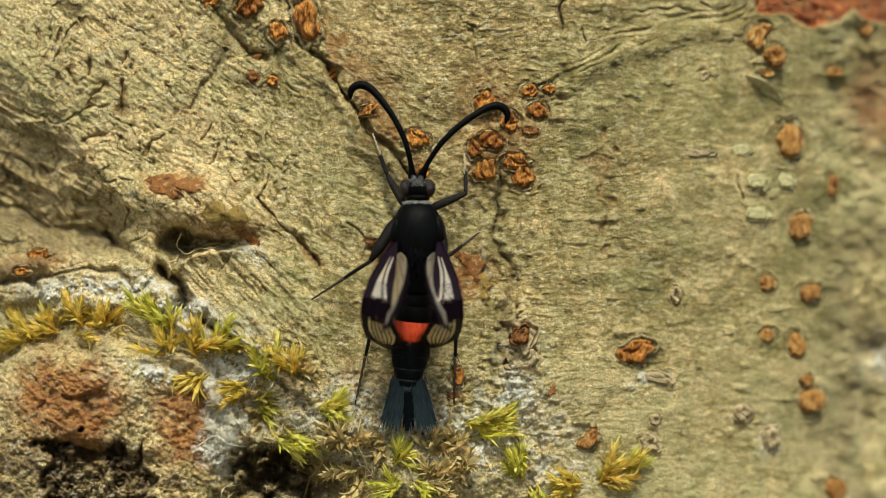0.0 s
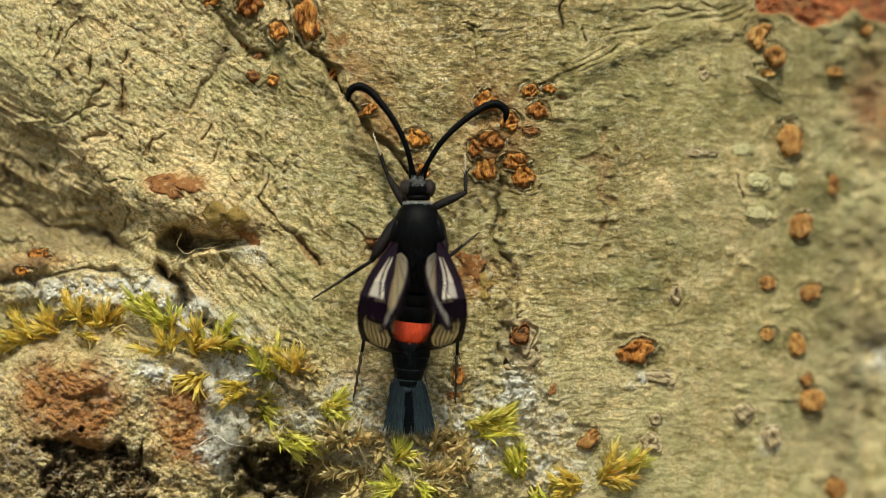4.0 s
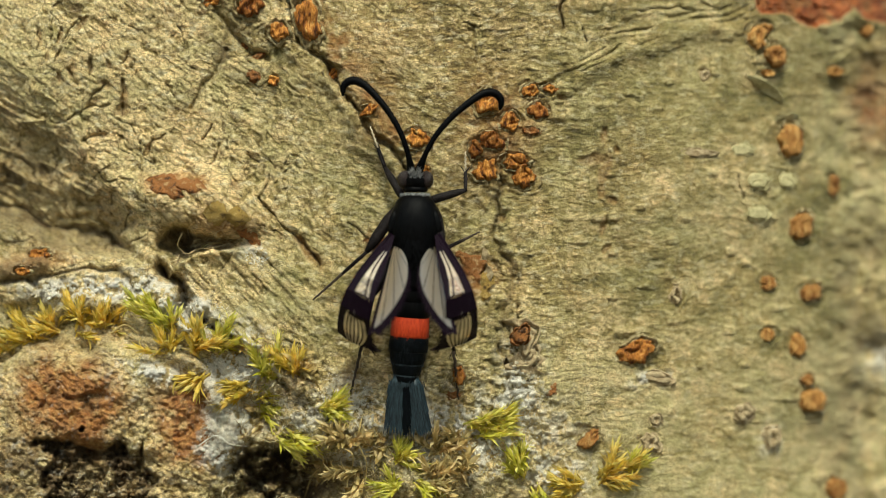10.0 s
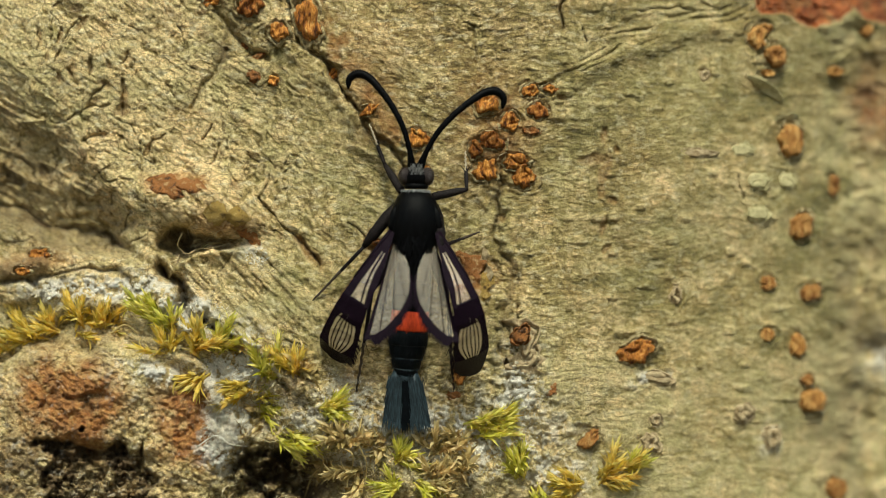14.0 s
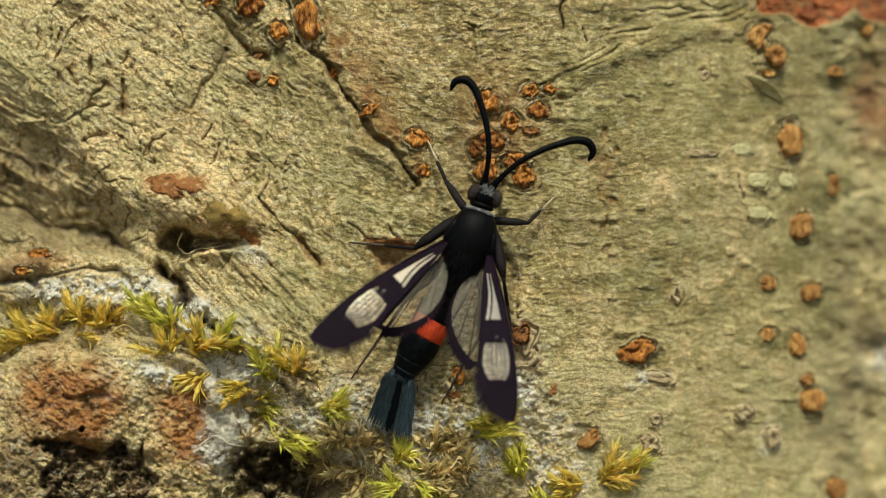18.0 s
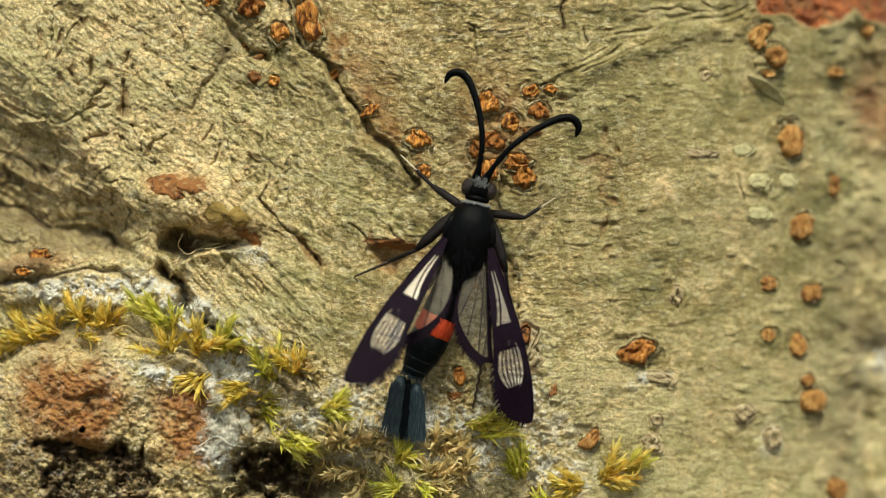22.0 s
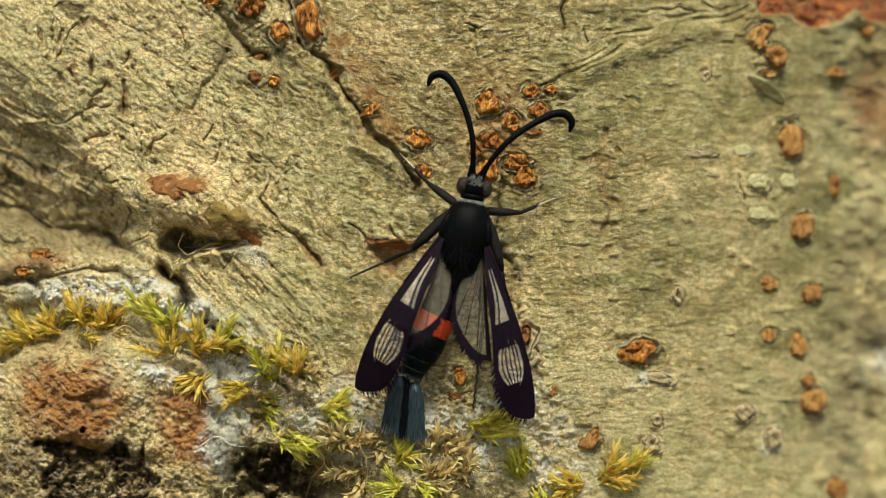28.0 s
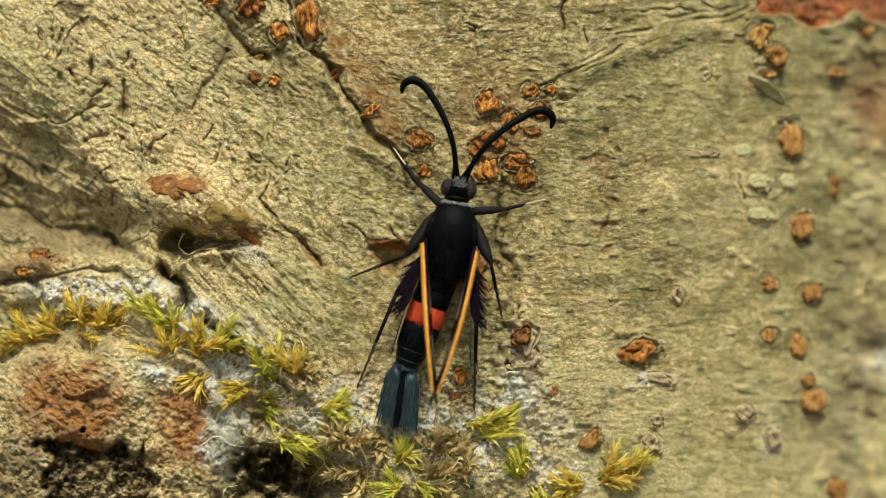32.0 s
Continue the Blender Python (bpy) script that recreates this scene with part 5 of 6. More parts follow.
def build_abdomen():
    """Segments from the thorax backwards; each overlaps the next a little."""
    abdomen = body_part("abdomen", moth, BLACK, ((0.3, 0.55, 0.6, 1.25), (-0.2, 0.76, 0.8, 1.25), (-0.9, 0.80, 0.84, 1.22), (-1.05, 0.74, 0.78, 1.2)), "slender black abdomen with a red belt")
    spans = ((-0.92, -1.6, 0.80, 0.80, BLACK, ""), (-1.52, -2.28, 0.81, 0.80, BLACK, ""), (-2.2, -3.14, 0.81, 0.83, RED, "bright red belt segment"),
             (-3.08, -3.78, 0.84, 0.84, BELLY, ""), (-3.72, -4.34, 0.82, 0.70, BELLY, ""), (-4.28, -4.82, 0.68, 0.58, BELLY, ""), (-4.74, -5.16, 0.55, 0.48, BELLY, ""))
    for a, b, wa, wb, mat, lab in spans:
        h = 1.2 + 0.06 * a
        e = -0.10
        body_part("abdominal_segment", abdomen, mat, ((a + 0.1, wa - 0.07, wa * 0.95 - 0.07, h), (a, wa - 0.01, wa * 0.95 - 0.01, h, ), ((a + b) / 2, (wa + wb) / 2 + 0.02, (wa + wb) / 2 * 0.95, h),
                  (b - e * 0.5, wb + 0.015, wb * 0.95 + 0.01, h), (b, wb - 0.02, wb * 0.95 - 0.02, h), (b - 0.03, wb - 0.1, wb * 0.95 - 0.1, h)), lab)
    rnd = random.Random(8)
    bm = bmesh.new()
    for _ in range(150):
        a, z = rnd.uniform(0.05, math.pi - 0.05), rnd.uniform(-4.4, -3.2)
        w = np.interp(z, (-4.6, -3.8, -3.1), (0.55, 0.85, 0.84))
        out = Vector((math.cos(a), -math.sin(a), 0))
        blade(bm, (w * math.cos(a), -1.0 - w * 0.95 * math.sin(a), z), Vector((0, 0, -1)) + out * rnd.uniform(0.05, 0.35), out, rnd.uniform(0.2, 0.4), 0.022, 0.1, 2)
    part("fur", bm, BELLY, abdomen)
    for z, w, drop in ((-4.30, 0.71, 0.942), (-4.79, 0.59, 0.911)):
        bm = bmesh.new()
        for _ in range(70):
            a = rnd.uniform(0.1, math.pi - 0.1)
            out = Vector((math.cos(a), -math.sin(a), 0))
            blade(bm, (w * math.cos(a), -drop - w * 0.95 * math.sin(a), z + rnd.uniform(-0.02, 0.02)), Vector((rnd.uniform(-0.2, 0.2), 0, -1)) + out * 0.3, out, rnd.uniform(0.05, 0.11), 0.016, 0.1, 2)
        part("segment_edge", bm, STEEL, abdomen, "thin blue-grey edge of a segment")
    bm = bmesh.new()
    for _ in range(120):
        a, z = rnd.uniform(0.05, math.pi - 0.05), rnd.uniform(-5.15, -4.9)
        out = Vector((math.cos(a), -math.sin(a), 0))
        blade(bm, (0.49 * math.cos(a), -0.90 - 0.46 * math.sin(a), z), Vector((0, 0, -1)) + out * rnd.uniform(0.05, 0.3), out, rnd.uniform(0.12, 0.28), 0.03, 0.1, 2)
    part("rump_fringe", bm, STEEL, abdomen, "blue-grey fringe at the end of the abdomen")
    bm = bmesh.new()
    for _ in range(330):
        a, z = rnd.uniform(0.1, math.pi - 0.1), rnd.uniform(-2.95, -2.25)
        out = Vector((math.cos(a), -math.sin(a), 0))
        blade(bm, (0.80 * math.cos(a), -1.05 - 0.77 * math.sin(a), z), Vector((0, 0, -1)) + out * rnd.uniform(0.05, 0.25), out, rnd.uniform(0.15, 0.32), 0.022, 0.1, 2)
    part("red_fur", bm, RED, abdomen)
    tufts = []
    for s, count, mat, lab in ((-1, 420, STEEL, "steel-blue tail brush"), (1, 420, STEEL, "steel-blue tail brush"), (0, 220, BELLY, "black middle tail brush")):
        bm = bmesh.new()
        wide = 0.40 if s else 0.20
        sec = [(0.15, wide * 0.5, 0.28, 0.0), (-0.4, wide * 0.85, 0.30, 0.0), (-1.2, wide * 1.05, 0.2, 0.0), (-1.7, wide * 1.05, 0.08, 0.0), (-1.95, wide * 0.8, 0.02, 0.0)]
        loft(bm, [oval(z, w, t, h, n=14) for z, w, t, h in sec])
        for _ in range(count):
            x, z = rnd.uniform(-1, 1) * wide, -2.0 * rnd.random() ** 0.7
            th = np.interp(z, (-2.2, -0.4, 0), (0.06, 0.30, 0.3)) * math.sqrt(max(0.05, 1 - (x / wide) ** 2))
            blade(bm, (x, -th, z), Vector((0.12 * x / wide + rnd.uniform(-0.06, 0.06), -0.06, -1)), (0, -1, 0), rnd.uniform(0.35, 0.65), 0.026, 0.06, 2)
        t = part("tail_brush", bm, mat, abdomen, lab)
        tufts.append(t)
    return abdomen, tufts


def build_antenna(s):
    chain = spline([(0, -1.55, 0), (0.10, -1.75, 0.65), (0.34, -1.85, 1.5), (0.80, -1.8, 2.42), (1.35, -1.7, 3.2), (1.80, -1.6, 3.68), (2.25, -1.55, 3.86), (2.62, -1.52, 3.66), (2.70, -1.5, 3.22)], 90)
    rad = []
    for i in range(90):
        f = i / 89
        r = np.interp(f, (0, 0.03, 0.1, 0.45, 0.72, 0.86, 0.95, 1.0), (0.15, 0.15, 0.115, 0.150, 0.190, 0.165, 0.115, 0.04))
        rad.append(float(r) * (1.0 + (0.06 if i % 2 else -0.05)))
    bm = bmesh.new()
    tube(bm, [(p.x * s, p.y, p.z) for p in chain], rad, 10)
    a = part("antenna", bm, BLACK, moth, "thick black clubbed antenna with hooked tip")
    bm = bmesh.new()
    tube(bm, [(0, -1.45, -0.3), (0, -1.5, -0.05), (0.02 * s, -1.58, 0.16)], [0.17, 0.19, 0.15], 10)
    part("antenna_base", bm, BLACK, a)
    return a


def sheet(bm, side, s0, s1, lo, hi, n, z=0.0, mat=0, arch=0.10):
    """A strip of wing between the lines lo(s) and hi(s), in plan units; both skins."""
    rows = []
    for i in range(n + 1):
        s = s0 + (s1 - s0) * i / n
        a, b = lo(s), hi(s)
        rows.append([(s * Q * MM, w * Q * MM, side * (z + arch * math.sin(math.pi * min(1, max(0, w / 60)))) * MM) for w in (a, (a + b) / 2, b)])
    vs = [[bm.verts.new(p) for p in r] for r in rows]
    for a, b in zip(vs, vs[1:]):
        for k in (0, 1):
            bm.faces.new((a[k], b[k], b[k + 1], a[k + 1])).material_index = mat


FORE_W = lambda s: float(np.interp(s, (0, 30, 80, 162, 215, 250, 280, 298, 310, 318), (10, 20, 36, 54, 66, 69, 65, 55, 40, 22)))
FRONT = lambda s: float(np.interp(s, (0, 60, 160, 220, 270, 300, 318), (0, -3, -5, -4, 0, 5, 12)))


WING_CUTS = (0, 105, 138, 170, 204, 244, 318)


def wing_section(bm, side, s0, s1):
    """The forewing between s0 and s1, measured from s0: dark bands, clear panes, orange lower edge."""
    costa = lambda s: FRONT(s) + float(np.interp(s, (0, 60, 145, 174, 180, 212, 232, 246, 256), (11, 14, 16, 19, 13, 13, 16, 24, 34)))
    cell = lambda s: costa(s) + float(np.interp(s, (35, 80, 108, 138), (1, 4, 10, 20)))
    vein1 = lambda s: cell(s) + 3.5
    strip = lambda s: vein1(s) + float(np.interp(s, (30, 70, 162), (1.5, 4, 6)))
    rear = lambda s: FORE_W(s) - float(np.interp(s, (150, 174, 180, 212, 232, 246, 256), (22, 17, 10, 9, 14, 22, 31)))

    def band(a, b, lo, hi, n, z, mat=0):
        a, b = max(a, s0 - 1), min(b, s1 + 1)
        if b - a > 2.5:
            sheet(bm, side, a - s0, b - s0, lambda s: lo(s + s0), lambda s: hi(s + s0), max(2, int(n * (b - a) / 100) + 1), z, mat)
    band(0, 256, FRONT, costa, 10, 0.012)
    band(0, 40, costa, FORE_W, 8, 0.012)
    band(36, 138, cell, vein1, 8, 0.015)
    band(36, 150, strip, FORE_W, 8, 0.012)
    band(135, 179, costa, FORE_W, 10, 0.014)
    band(168, 256, rear, FORE_W, 10, 0.012)
    band(244, 318, FRONT, FORE_W, 14, 0.013)
    for f in (0.15, 0.32, 0.5, 0.68, 0.85):
        c = lambda s, f=f: costa(s) * (1 - f) + rear(s) * f
        band(176, 250, lambda s, c=c: c(s) - 1.3, lambda s, c=c: c(s) + 1.3, 6, 0.016)
    band(36, 138, costa, cell, 8, 0.0, 1)
    band(36, 150, vein1, strip, 8, 0.0, 1)
    band(166, 250, lambda s: costa(s) - 2, lambda s: rear(s) + 2, 8, 0.0, 1)
    # bright underside of the front edge
    rows = []
    for i in range(9):
        s = max(s0, 8) + (min(s1, 290) - max(s0, 8)) * i / 8
        f = float(np.interp(s, (0, 150, 250, 290), (1.0, 0.78, 0.5, 0.25)))
        rows.append([bm.verts.new(((s - s0) * Q * MM, (FRONT(s) * Q + dw * f) * MM, side * z * f * MM)) for dw, z in ((-0.02, -0.03), (0.05, -0.26), (0.20, -0.11))])
    for a, b in zip(rows, rows[1:]):
        for k in (0, 1):
            bm.faces.new((a[k], b[k], b[k + 1], a[k + 1])).material_index = 2
    rnd = random.Random(int(s0))
    for i in range(int((s1 - s0) * 0.75)):
        s = s0 + (s1 - s0) * rnd.random()
        if s > 195:
            blade(bm, ((s - s0) * Q, (FORE_W(s) - 2) * Q, 0.01 * side), Vector((0.8 + rnd.uniform(-0.3, 0.3), 1.0 if s < 292 else 0.5, 0)), (0, 0, 1), rnd.uniform(0.22, 0.42), 0.028, 0.0, 2)


def build_forewing(side):
    """Inner part of the wing with the sections that unfold after it."""
    pieces = []
    for s0, s1 in zip(WING_CUTS, WING_CUTS[1:]):
        bm = bmesh.new()
        wing_section(bm, side, s0, s1)
        if not pieces:
            tube(bm, [(s * Q, (FRONT(s) + 1) * Q, 0.0) for s in (0, 30, 70, 105)], [0.09, 0.075, 0.06, 0.05], 8)
        pieces.append(part("wing_section" if pieces else "forewing", bm, [WING_DARK, MEMBRANE, ORANGE], pieces[0] if pieces else moth,
                           "" if pieces else "narrow clear forewing with purple-black borders"))
    pieces[-1]["label"] = "purple-black fringed wing tip"
    pieces[4]["label"] = "veined clear window of the forewing"
    return pieces


def build_hindwing(side):
    """A clear fan; front edge along x."""
    R = lambda a: float(np.interp(a, (0, 6, 12, 19, 27, 35, 42, 49, 55), (190, 186, 172, 152, 128, 98, 68, 36, 12)))

    def at(a, r, z):
        a2 = radians(a)
        return (r * math.cos(a2) * Q * MM, r * math.sin(a2) * Q * MM, side * (z + 0.14 * math.sin(math.pi * min(1, a / 55)) * r / 200) * MM)

    def fan(bm, a0, a1, r0, r1, n, m, z=0.0, mat=0):
        grid = []
        for i in range(n + 1):
            a = a0 + (a1 - a0) * i / n
            grid.append([bm.verts.new(at(a, r0(a) + (r1(a) - r0(a)) * j / m, z)) for j in range(m + 1)])
        for p, q in zip(grid, grid[1:]):
            for j in range(m):
                bm.faces.new((p[j], p[j + 1], q[j + 1], q[j])).material_index = mat
    bm = bmesh.new()
    fan(bm, 0, 3.0, lambda a: 4, lambda a: R(a), 1, 10, 0.012)
    fan(bm, 3.0, 40, lambda a: R(a) - float(np.interp(a, (3, 18, 30, 40), (10, 8, 4, 1.5))), R, 16, 1, 0.012)
    for a in (8, 17, 27, 39):
        fan(bm, a, a + 0.8, lambda a: 20, lambda a: R(a) - 10, 1, 8, 0.014)
    rnd = random.Random(6)
    for i in range(130):
        a = 4 + 36 * i / 129
        p = Vector(at(a, R(a) - 3, 0.01)) / MM
        ln = rnd.uniform(0.30, 0.55) * float(np.interp(a, (20, 40), (1.0, 0.45)))
        blade(bm, p, Vector((0.8 if a < 27 else 0.5, 0.75, rnd.uniform(-0.1, 0.1))), (0, 0, 1), ln, 0.026 if a < 27 else 0.016, 0.05, 2)
    for i in range(210):
        r = 6 + 95 * rnd.random()
        p = Vector(at(rnd.uniform(0, 5), r, -0.02)) / MM
        blade(bm, p, Vector((0.75, rnd.uniform(0.0, 0.3), -side * rnd.uniform(0.15, 0.75))), (0, 1, 0.2), rnd.uniform(0.7, 1.35), 0.034, 0.1, 2)
    wing = part("hindwing", bm, WING_DARK, moth, "clear hindwing with dark veins and long fringe")
    bm = bmesh.new()
    fan(bm, 2.5, 55, lambda a: 3, lambda a: R(a) - (2 if a < 40 else 0), 24, 8, 0.0)
    part("membrane", bm, MEMBRANE_HIND, wing, "clear smoky wing membrane").visible_shadow = False
    return wing


def build_leg(l1, l2, tarsus, pale):
    """Thigh and shank, each along its own -z; the foot is part of the shank."""
    bm = bmesh.new()
    tube(bm, [(0, 0, 0.05), (0, 0, -0.25 * l1), (0, 0, -0.7 * l1), (0, 0, -l1)], [0.13, 0.19, 0.17, 0.09] if pale else [0.16, 0.27, 0.25, 0.11], 10)
    femur = part("femur", bm, FORELEG if pale else LEG, moth)
    bm = bmesh.new()
    k = l2 - tarsus
    tube(bm, [(0, 0, 0.03), (0, 0, -0.3 * k), (0, 0, -0.85 * k), (0, 0, -k)], [0.075, 0.085, 0.085, 0.055] if pale else [0.08, 0.085, 0.08, 0.06], 10)
    rnd = random.Random(4)
    for _ in range(40):
        z = -rnd.uniform(0.1, 0.98) * k
        blade(bm, (0, 0, z), Vector((rnd.uniform(-0.6, 0.6), rnd.uniform(-0.6, 0.6), -1)), (0, -1, 0), rnd.uniform(0.2, 0.35), 0.018, 0.1, 2)
    for s in (-1, 1):
        blade(bm, (0.03 * s, 0, -k * 0.97), Vector((0.5 * s, -0.2, -1)), (0, -1, 0), 0.5, 0.022, 0.05, 2)
    tibia = part("tibia", bm, FORELEG if pale else LEG, moth)
    bm = bmesh.new()
    pts = [(0, 0, -k + 0.02)] + [(0.03 * (-1) ** i, 0.0, -k - tarsus * i / 10) for i in range(1, 11)]
    tube(bm, pts, [r * (1.0 if pale else 1.3) for r in (0.06, 0.05, 0.055, 0.045, 0.05, 0.04, 0.045, 0.035, 0.04, 0.03, 0.025)], 7)
    part("tarsus", bm, TARSUS if pale else MIDTARSUS, tibia, "pale straw-coloured foot" if pale else "dark brown foot")
    return femur, tibia, l1, l2


build_body()
abdomen, (brush_a, brush_b, brush_mid) = build_abdomen()
antenna_a, antenna_b = build_antenna(-1), build_antenna(1)
hind_a, hind_b = build_hindwing(1), build_hindwing(-1)
fore_a, fore_b = build_forewing(1), build_forewing(-1)
LEGS = {"front": (1.8, 2.1, 1.1, True), "middle": (2.3, 3.3, 1.8, False), "rear": (2.4, 4.6, 2.2, False)}
legs = {(k, s): build_leg(*v) for k, v in LEGS.items() for s in (-1, 1)}
HIPS = {"front": (0.45, -0.85, 1.1), "middle": (0.85, -0.9, 0.75), "rear": (0.6, -0.75, -0.9)}


# ---------------------------------------------------------------- what moves
SEAT = -0.15      # how far the moth's base stands off the mean bark, mm


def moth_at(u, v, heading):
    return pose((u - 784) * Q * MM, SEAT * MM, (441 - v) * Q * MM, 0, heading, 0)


def wing_at(side, place, phi, tau, rho):
    """Wing pose in the moth's space; phi: out from straight back, tau: tip off the bark, rho: hind edge off the bark. side 1: moth's left."""
    f, t, r = radians(phi), radians(tau), radians(rho)
    d, tr, n = Vector((-side * math.sin(f), 0, -math.cos(f))), Vector((side * math.cos(f), 0, -math.sin(f))), Vector((0, -1, 0))
    X, N1 = d * math.cos(t) + n * math.sin(t), n * math.cos(t) - d * math.sin(t)
    T, N = tr * math.cos(r) + N1 * math.sin(r), N1 * math.cos(r) - tr * math.sin(r)
    m = Matrix((X, T, N * side)).transposed().to_4x4()
    return Matrix.Translation(Vector(place) * MM) @ m


def fore(side, phi, tau, rho):
    return wing_at(side, (-side * 1.07, -2.1, -0.34), phi, tau, rho)


def hind(side, phi, tau, rho):
    return wing_at(side, (-side * 0.88, -1.85, -0.75), phi, tau, rho)


def fold(side, s, beta):
    b = radians(beta)
    m = Matrix(((math.cos(b), 0, side * math.sin(b)), (0, 1, 0), (-side * math.sin(b), 0, math.cos(b)))).to_4x4()
    return Matrix.Translation((s * Q * MM, 0, 0)) @ m


def unfold(pieces, side, rows):
    """Rows of seconds, the fold across the middle and the further fold of the tip, in degrees, shared among the sections."""
    keys = [[] for _ in pieces]
    for t, b1, b2 in rows:
        m = Matrix.Identity(4)
        for i, share in enumerate((0.24, 0.42, 0.26, 0.08, 0.0)):
            turn = share * b1 + (b2 if i == 4 else 0)
            m = m @ fold(side, WING_CUTS[i + 1] - WING_CUTS[i], turn)
            keys[i + 1].append((t, m.copy()))
    for piece, k in zip(pieces[1:], keys[1:]):
        walk(piece, k)


def feeler(side, deg):
    """Antenna turned by deg towards the moth's midline from its rest."""
    return pose(-side * 0.22 * MM, 0, 2.62 * MM, 0, side * deg, 0)


def tail(x, deg, back=0.0):
    return pose(x * MM, -0.95 * MM, (-4.82 - back) * MM, 0, deg, 0)


def rump(deg, up=0.0):
    return pose(0, 0, (-1.5 + up) * MM, 0, deg, 0)


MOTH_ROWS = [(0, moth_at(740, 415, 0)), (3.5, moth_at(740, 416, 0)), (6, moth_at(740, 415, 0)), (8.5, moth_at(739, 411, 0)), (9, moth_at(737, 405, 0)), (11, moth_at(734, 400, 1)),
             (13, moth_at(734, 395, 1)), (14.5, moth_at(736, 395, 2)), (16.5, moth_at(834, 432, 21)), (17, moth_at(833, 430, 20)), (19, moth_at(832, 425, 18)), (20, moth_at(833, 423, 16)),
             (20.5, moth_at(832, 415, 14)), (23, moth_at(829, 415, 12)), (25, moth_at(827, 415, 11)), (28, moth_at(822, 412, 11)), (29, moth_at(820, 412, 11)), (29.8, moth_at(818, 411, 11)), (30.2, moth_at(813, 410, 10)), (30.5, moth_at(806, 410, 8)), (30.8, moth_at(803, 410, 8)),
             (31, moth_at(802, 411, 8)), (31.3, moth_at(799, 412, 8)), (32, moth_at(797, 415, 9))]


def leg_rows(kind, s, feet):
    """Planted feet: thigh and shank bent so that the foot stays where it stands on the bark; feet: (seconds, u, v)."""
    femur, tibia, l1, l2 = legs[(kind, s)]
    hx, hy, hz = HIPS[kind]
    hip = Vector((hx * s, hy, hz))
    times, fx, fz = [f[0] for f in feet], [f[1] for f in feet], [f[2] for f in feet]
    out1, out2 = [], []
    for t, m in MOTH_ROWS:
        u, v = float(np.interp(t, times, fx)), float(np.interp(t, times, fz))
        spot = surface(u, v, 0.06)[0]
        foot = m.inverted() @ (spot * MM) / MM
        way = foot - hip
        dist = min(max(way.length, abs(l1 - l2) + 0.05), l1 + l2 - 0.02)
        way.normalize()
        a = (l1 * l1 - l2 * l2 + dist * dist) / (2 * dist)
        hgt = math.sqrt(max(0, l1 * l1 - a * a))
        pole = Vector((s * 0.9, -0.6, {"front": -0.6, "middle": -1.6, "rear": 0.5}[kind]))
        pole = (pole - way * pole.dot(way)).normalized()
        knee = hip + way * a + pole * hgt
        end = hip + way * dist
        for start, stop, rows in ((hip, knee, out1), (knee, end, out2)):
            q = (stop - start).to_track_quat("-Z", "Y")
            rows.append((t, Matrix.Translation(start * MM) @ q.to_matrix().to_4x4()))
    walk(femur, out1)
    walk(tibia, out2)


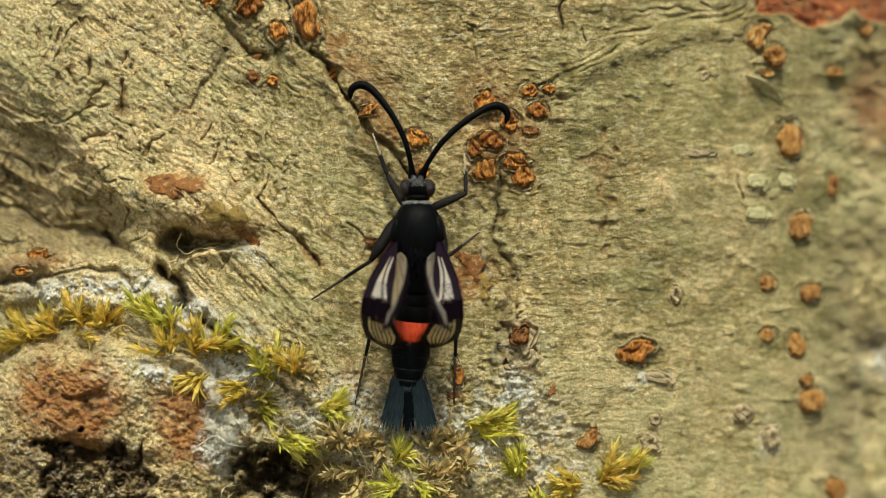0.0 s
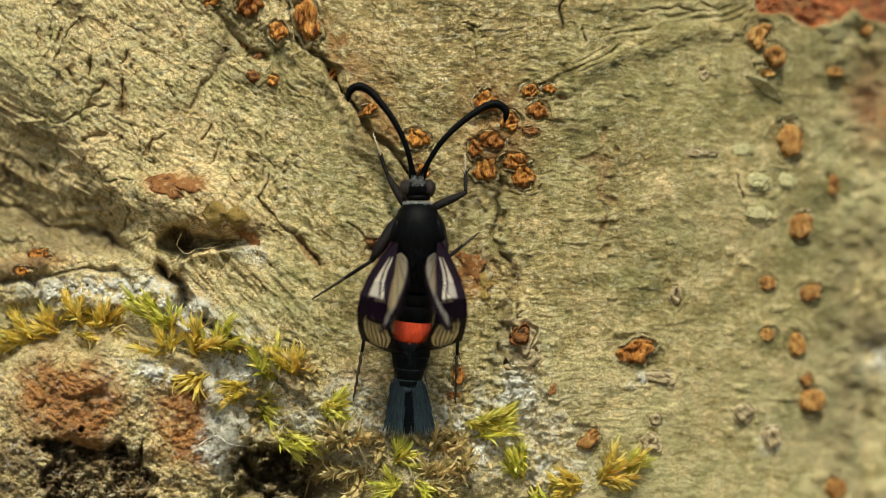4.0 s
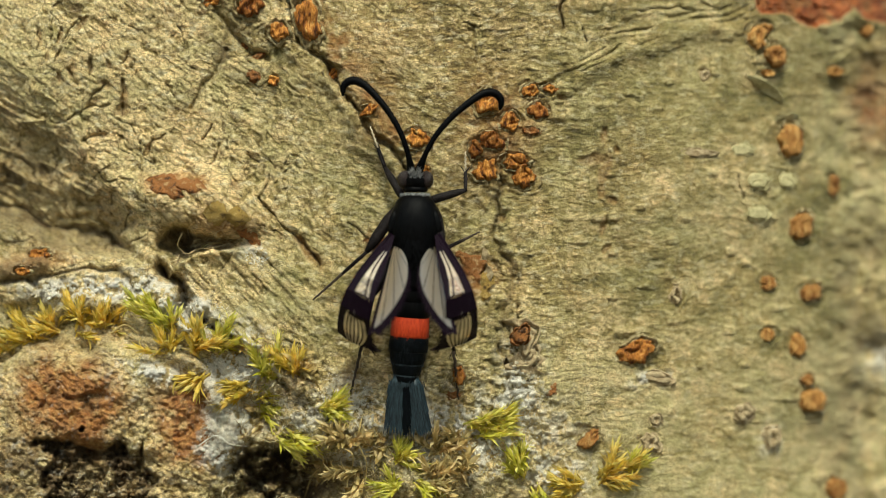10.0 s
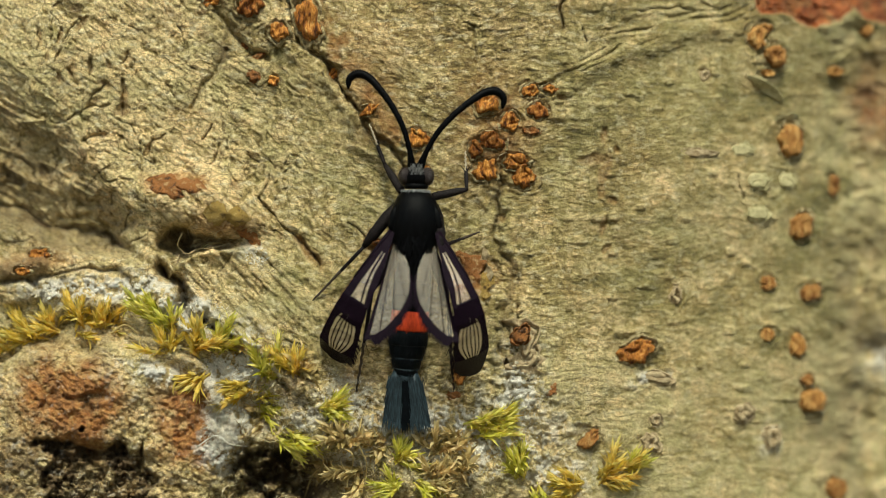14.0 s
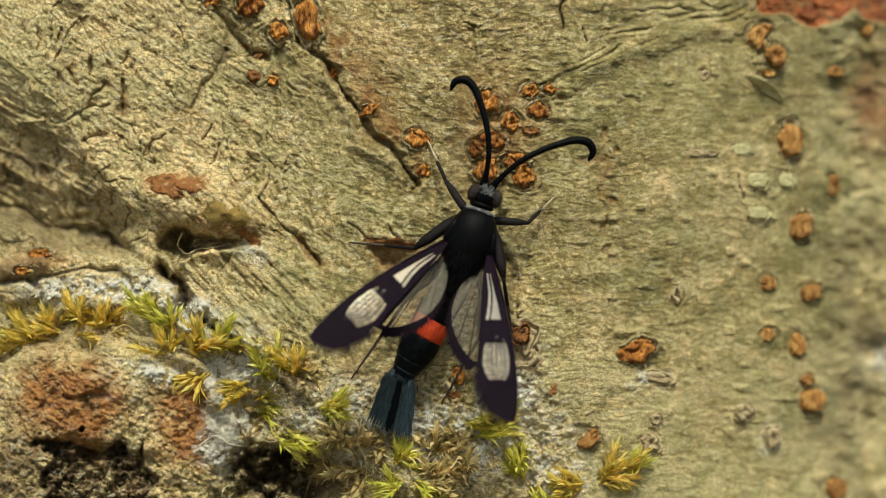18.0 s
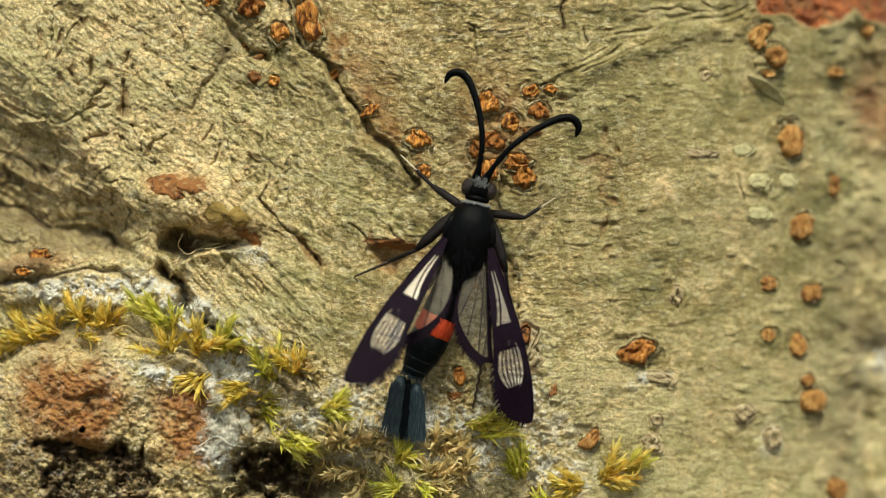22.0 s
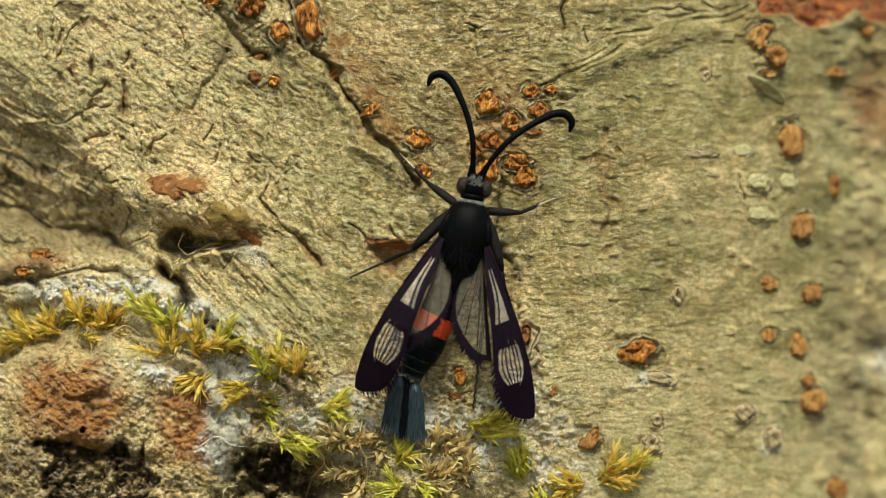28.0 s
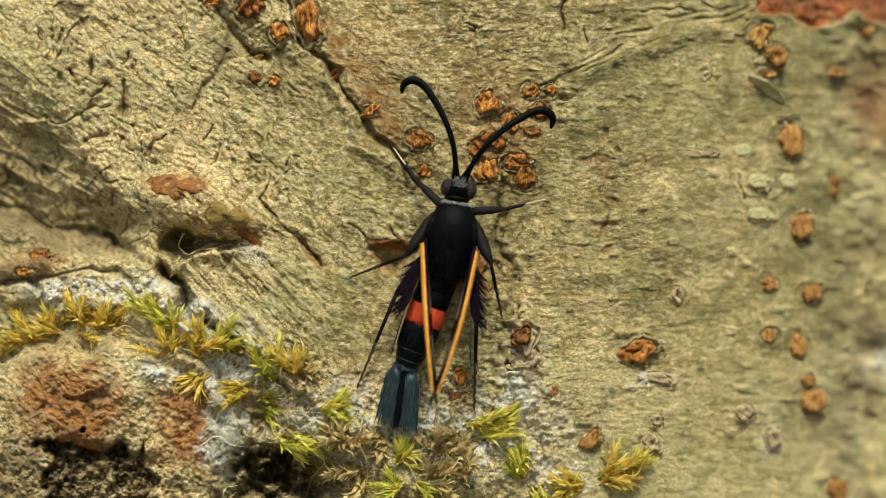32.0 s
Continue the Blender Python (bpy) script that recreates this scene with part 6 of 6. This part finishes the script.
def motions():
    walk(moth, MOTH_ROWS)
    walk(fore_a[0], [(0, fore(1, 28, 46, 20)), (6, fore(1, 33, 44, 21)), (9, fore(1, 36, 38, 18)), (11, fore(1, 36, 28, 15)), (13, fore(1, 33, 9, 9)), (14.5, fore(1, 35, 17, 4)),
                  (16.5, fore(1, 43, 34, 18)), (17, fore(1, 42, 36, 19)), (18.6, fore(1, 41, 37, 16)), (19.2, fore(1, 33, 33, 9)), (20, fore(1, 30, 31, 9)), (20.5, fore(1, 26, 30, 22)), (25, fore(1, 30, 22, 17)), (28, fore(1, 25, 14, 15)),
                  (29.2, fore(1, 20, 17, 13)), (30, fore(1, 17, 18, 9)), (30.2, fore(1, 15, 19, 4)), (30.6, fore(1, 11, 19, -18)), (30.8, fore(1, 8, 21, -44)), (31, fore(1, 4, 23, -64)), (31.3, fore(1, -3, 23, -78)), (32, fore(1, -11, 26, -86))])
    unfold(fore_a, 1, ((0, 108, 20), (6, 102, 30), (9, 95, 40), (11, 80, 40), (13, 62, 26), (14.5, 42, 36), (16.5, 18, 14), (17, 18, 8), (18.6, 18, 8), (19.2, 13, 3), (20.5, 12, 4), (25, 24, 12), (28, 27, 14),
                             (30, 22, 12), (30.2, 18, 8), (30.6, 2, 0), (30.8, -10, -5), (31, -14, -4), (32, -2, 0)))
    walk(fore_b[0], [(0, fore(-1, 20, 46, 17)), (6, fore(-1, 26, 46, 22)), (9, fore(-1, 30, 42, 21)), (11, fore(-1, 33, 34, 19)), (13, fore(-1, 34, 19, 19)), (14.5, fore(-1, 30, 19, 19)),
                  (16.5, fore(-1, 29, 40, 26)), (17, fore(-1, 30, 39, 24)), (19, fore(-1, 32, 31, 20)), (20, fore(-1, 30, 28, 20)), (20.5, fore(-1, 29.8, 14, 20)), (25, fore(-1, 30.8, 5, 20)), (28, fore(-1, 30.8, 3, 20)),
                  (29.8, fore(-1, 28.8, 3, 17)), (30.2, fore(-1, 24.4, 2, 8)), (30.6, fore(-1, 15, 2, -16)), (30.8, fore(-1, 13, 5, -42)), (31, fore(-1, 9, 6, -58)), (31.3, fore(-1, 4, 20, -74)), (32, fore(-1, -3, 27, -84))])
    unfold(fore_b, -1, ((0, 109, 20), (6, 104, 30), (9, 98, 40), (11, 84, 40), (13, 69, 20), (14.5, 50, 24), (16.5, 14, 8), (17, 8, 4), (19, 16, 8), (20.5, 15, 8), (25, 14, 8), (28, 12, 8),
                              (30.2, 6, 3), (30.6, -8, -4), (30.8, -13, -7), (31, -13, -6), (32, -5, -2)))
    walk(hind_a, [(0, hind(1, 9, 42, 62)), (6, hind(1, 11, 40, 58)), (9, hind(1, 13, 34, 50)), (11, hind(1, 15, 28, 34)), (13, hind(1, 15, 19, 25)), (14.5, hind(1, 16, 16, 20)), (16.5, hind(1, 27, 18, 14)),
                  (17, hind(1, 25, 18, 8)), (18.6, hind(1, 25, 18, 8)), (19.2, hind(1, 21, 16, 5)), (20.5, hind(1, 20, 12, 14)), (25, hind(1, 21, 9, 8)), (28, hind(1, 18, 8, 7)), (30.2, hind(1, 15, 14, 2)), (30.6, hind(1, 13, 10, -22)),
                  (30.8, hind(1, 12, 10, -54)), (31, hind(1, 12, 10, -78)), (31.3, hind(1, 11, 10, -90)), (32, hind(1, 10, 8, -98))])
    walk(hind_b, [(0, hind(-1, 9, 42, 62)), (6, hind(-1, 11, 40, 58)), (9, hind(-1, 13, 34, 50)), (11, hind(-1, 15, 28, 34)), (13, hind(-1, 15, 19, 25)), (14.5, hind(-1, 15, 16, 20)), (16.5, hind(-1, 18, 18, 14)),
                  (17, hind(-1, 17, 18, 8)), (19, hind(-1, 18, 14, 6)), (20.5, hind(-1, 18, 8, 8)), (25, hind(-1, 15, 4, 8)), (28, hind(-1, 16, 3, 8)), (30.2, hind(-1, 14, 2, 3)), (30.6, hind(-1, 10, 2, -18)),
                  (30.8, hind(-1, 8, 4, -42)), (31, hind(-1, 6, 6, -60)), (31.3, hind(-1, 8, 8, -80)), (32, hind(-1, 10, 8, -95))])
    walk(abdomen, [(0, rump(5)), (8.5, rump(5, -0.05)), (9, rump(4, -0.15)), (11, rump(4, -0.17)), (13, rump(3, -0.15)), (14.5, rump(4)), (16.5, rump(10)), (19, rump(11)), (20, rump(13)), (20.5, rump(12.5)), (25, rump(13)), (28, rump(13)), (29, rump(12)),
                   (30.2, rump(10.5, 0.02)), (30.6, rump(11, 0.15)), (31, rump(11, 0.42)), (32, rump(12, 0.55))])
    walk(brush_a, [(0, tail(-0.28, 8, -0.22)), (9, tail(-0.34, 0, 0.1)), (13, tail(-0.34, 1, 0.25)), (14.5, tail(-0.34, 1, 0.25)), (16.5, tail(-0.36, -10, 0.3)), (20, tail(-0.36, -10, 0.4)), (20.5, tail(-0.36, -14, 0.68)), (28, tail(-0.36, -14, 0.68)),
                   (30.5, tail(-0.36, 0, 0.4)), (32, tail(-0.34, -9, 0.55))])
    walk(brush_b, [(0, tail(0.3, -18, -0.22)), (9, tail(0.34, -13, 0.1)), (13, tail(0.34, -13, 0.25)), (14.5, tail(0.34, -13, 0.25)), (16.5, tail(0.36, -20, 0.3)), (20, tail(0.36, -20, 0.4)), (20.5, tail(0.36, -24, 0.68)), (28, tail(0.36, -24, 0.68)),
                   (30.5, tail(0.36, -10, 0.4)), (32, tail(0.34, -17, 0.55))])
    walk(brush_mid, [(0, tail(0, -5, -0.22)), (9, tail(0, -5, 0.1)), (13, tail(0, -5, 0.25)), (14.5, tail(0, -5, 0.25)), (16.5, tail(0, -15, 0.3)), (20, tail(0, -15, 0.4)), (20.5, tail(0, -19, 0.68)), (28, tail(0, -19, 0.68)), (30.5, tail(0, -5, 0.4)), (32, tail(0, -13, 0.55))])
    # the antenna's rest is 30 degrees out from the head
    walk(antenna_a, [(0, feeler(1, 0)), (6, feeler(1, -2)), (8.5, feeler(1, -4)), (9, feeler(1, -10)), (9.5, feeler(1, -6)), (11, feeler(1, -4)), (13, feeler(1, -3)), (14, feeler(1, -2)), (14.5, feeler(1, 1)), (16.5, feeler(1, 0)), (17, feeler(1, -1)),
                     (19, feeler(1, 5)), (20.5, feeler(1, 9)), (25, feeler(1, 5)), (28, feeler(1, 2)), (30.5, feeler(1, -1)), (32, feeler(1, -3))])
    walk(antenna_b, [(0, feeler(-1, -19)), (6, feeler(-1, -17)), (9, feeler(-1, -16)), (11, feeler(-1, -13)), (13, feeler(-1, -15)), (14.5, feeler(-1, -15)), (16.5, feeler(-1, -20)), (17, feeler(-1, -19)),
                     (19, feeler(-1, -16)), (20.5, feeler(-1, -13)), (25, feeler(-1, -15)), (28, feeler(-1, -13)), (30.5, feeler(-1, -13)), (32, feeler(-1, -12))])
    leg_rows("front", -1, ((0, 650, 212), (14.5, 650, 212), (16.5, 752, 238), (20, 752, 238), (20.5, 700, 262), (25, 700, 265), (32, 690, 255)))
    leg_rows("front", 1, ((0, 823, 272), (14.5, 825, 268), (16.5, 980, 350), (32, 980, 350)))
    leg_rows("middle", -1, ((0, 553, 530), (14.5, 553, 530), (16.5, 618, 428), (20, 618, 428), (20.5, 628, 485), (25, 618, 490), (32, 618, 490)))
    leg_rows("middle", 1, ((0, 848, 412), (14.5, 848, 412), (16.5, 905, 598), (20.5, 905, 600), (29, 905, 600), (30.8, 886, 560), (32, 886, 560)))
    leg_rows("rear", -1, ((0, 630, 715), (6, 624, 708), (9, 618, 702), (13, 624, 696), (14.5, 630, 690), (16.5, 605, 655), (20.5, 640, 690), (28, 640, 690), (32, 630, 685)))
    leg_rows("rear", 1, ((0, 805, 715), (6, 807, 712), (9, 815, 710), (14.5, 800, 700), (16.5, 775, 715), (19, 782, 715), (20, 785, 715), (20.5, 832, 722), (32, 837, 725)))


motions()
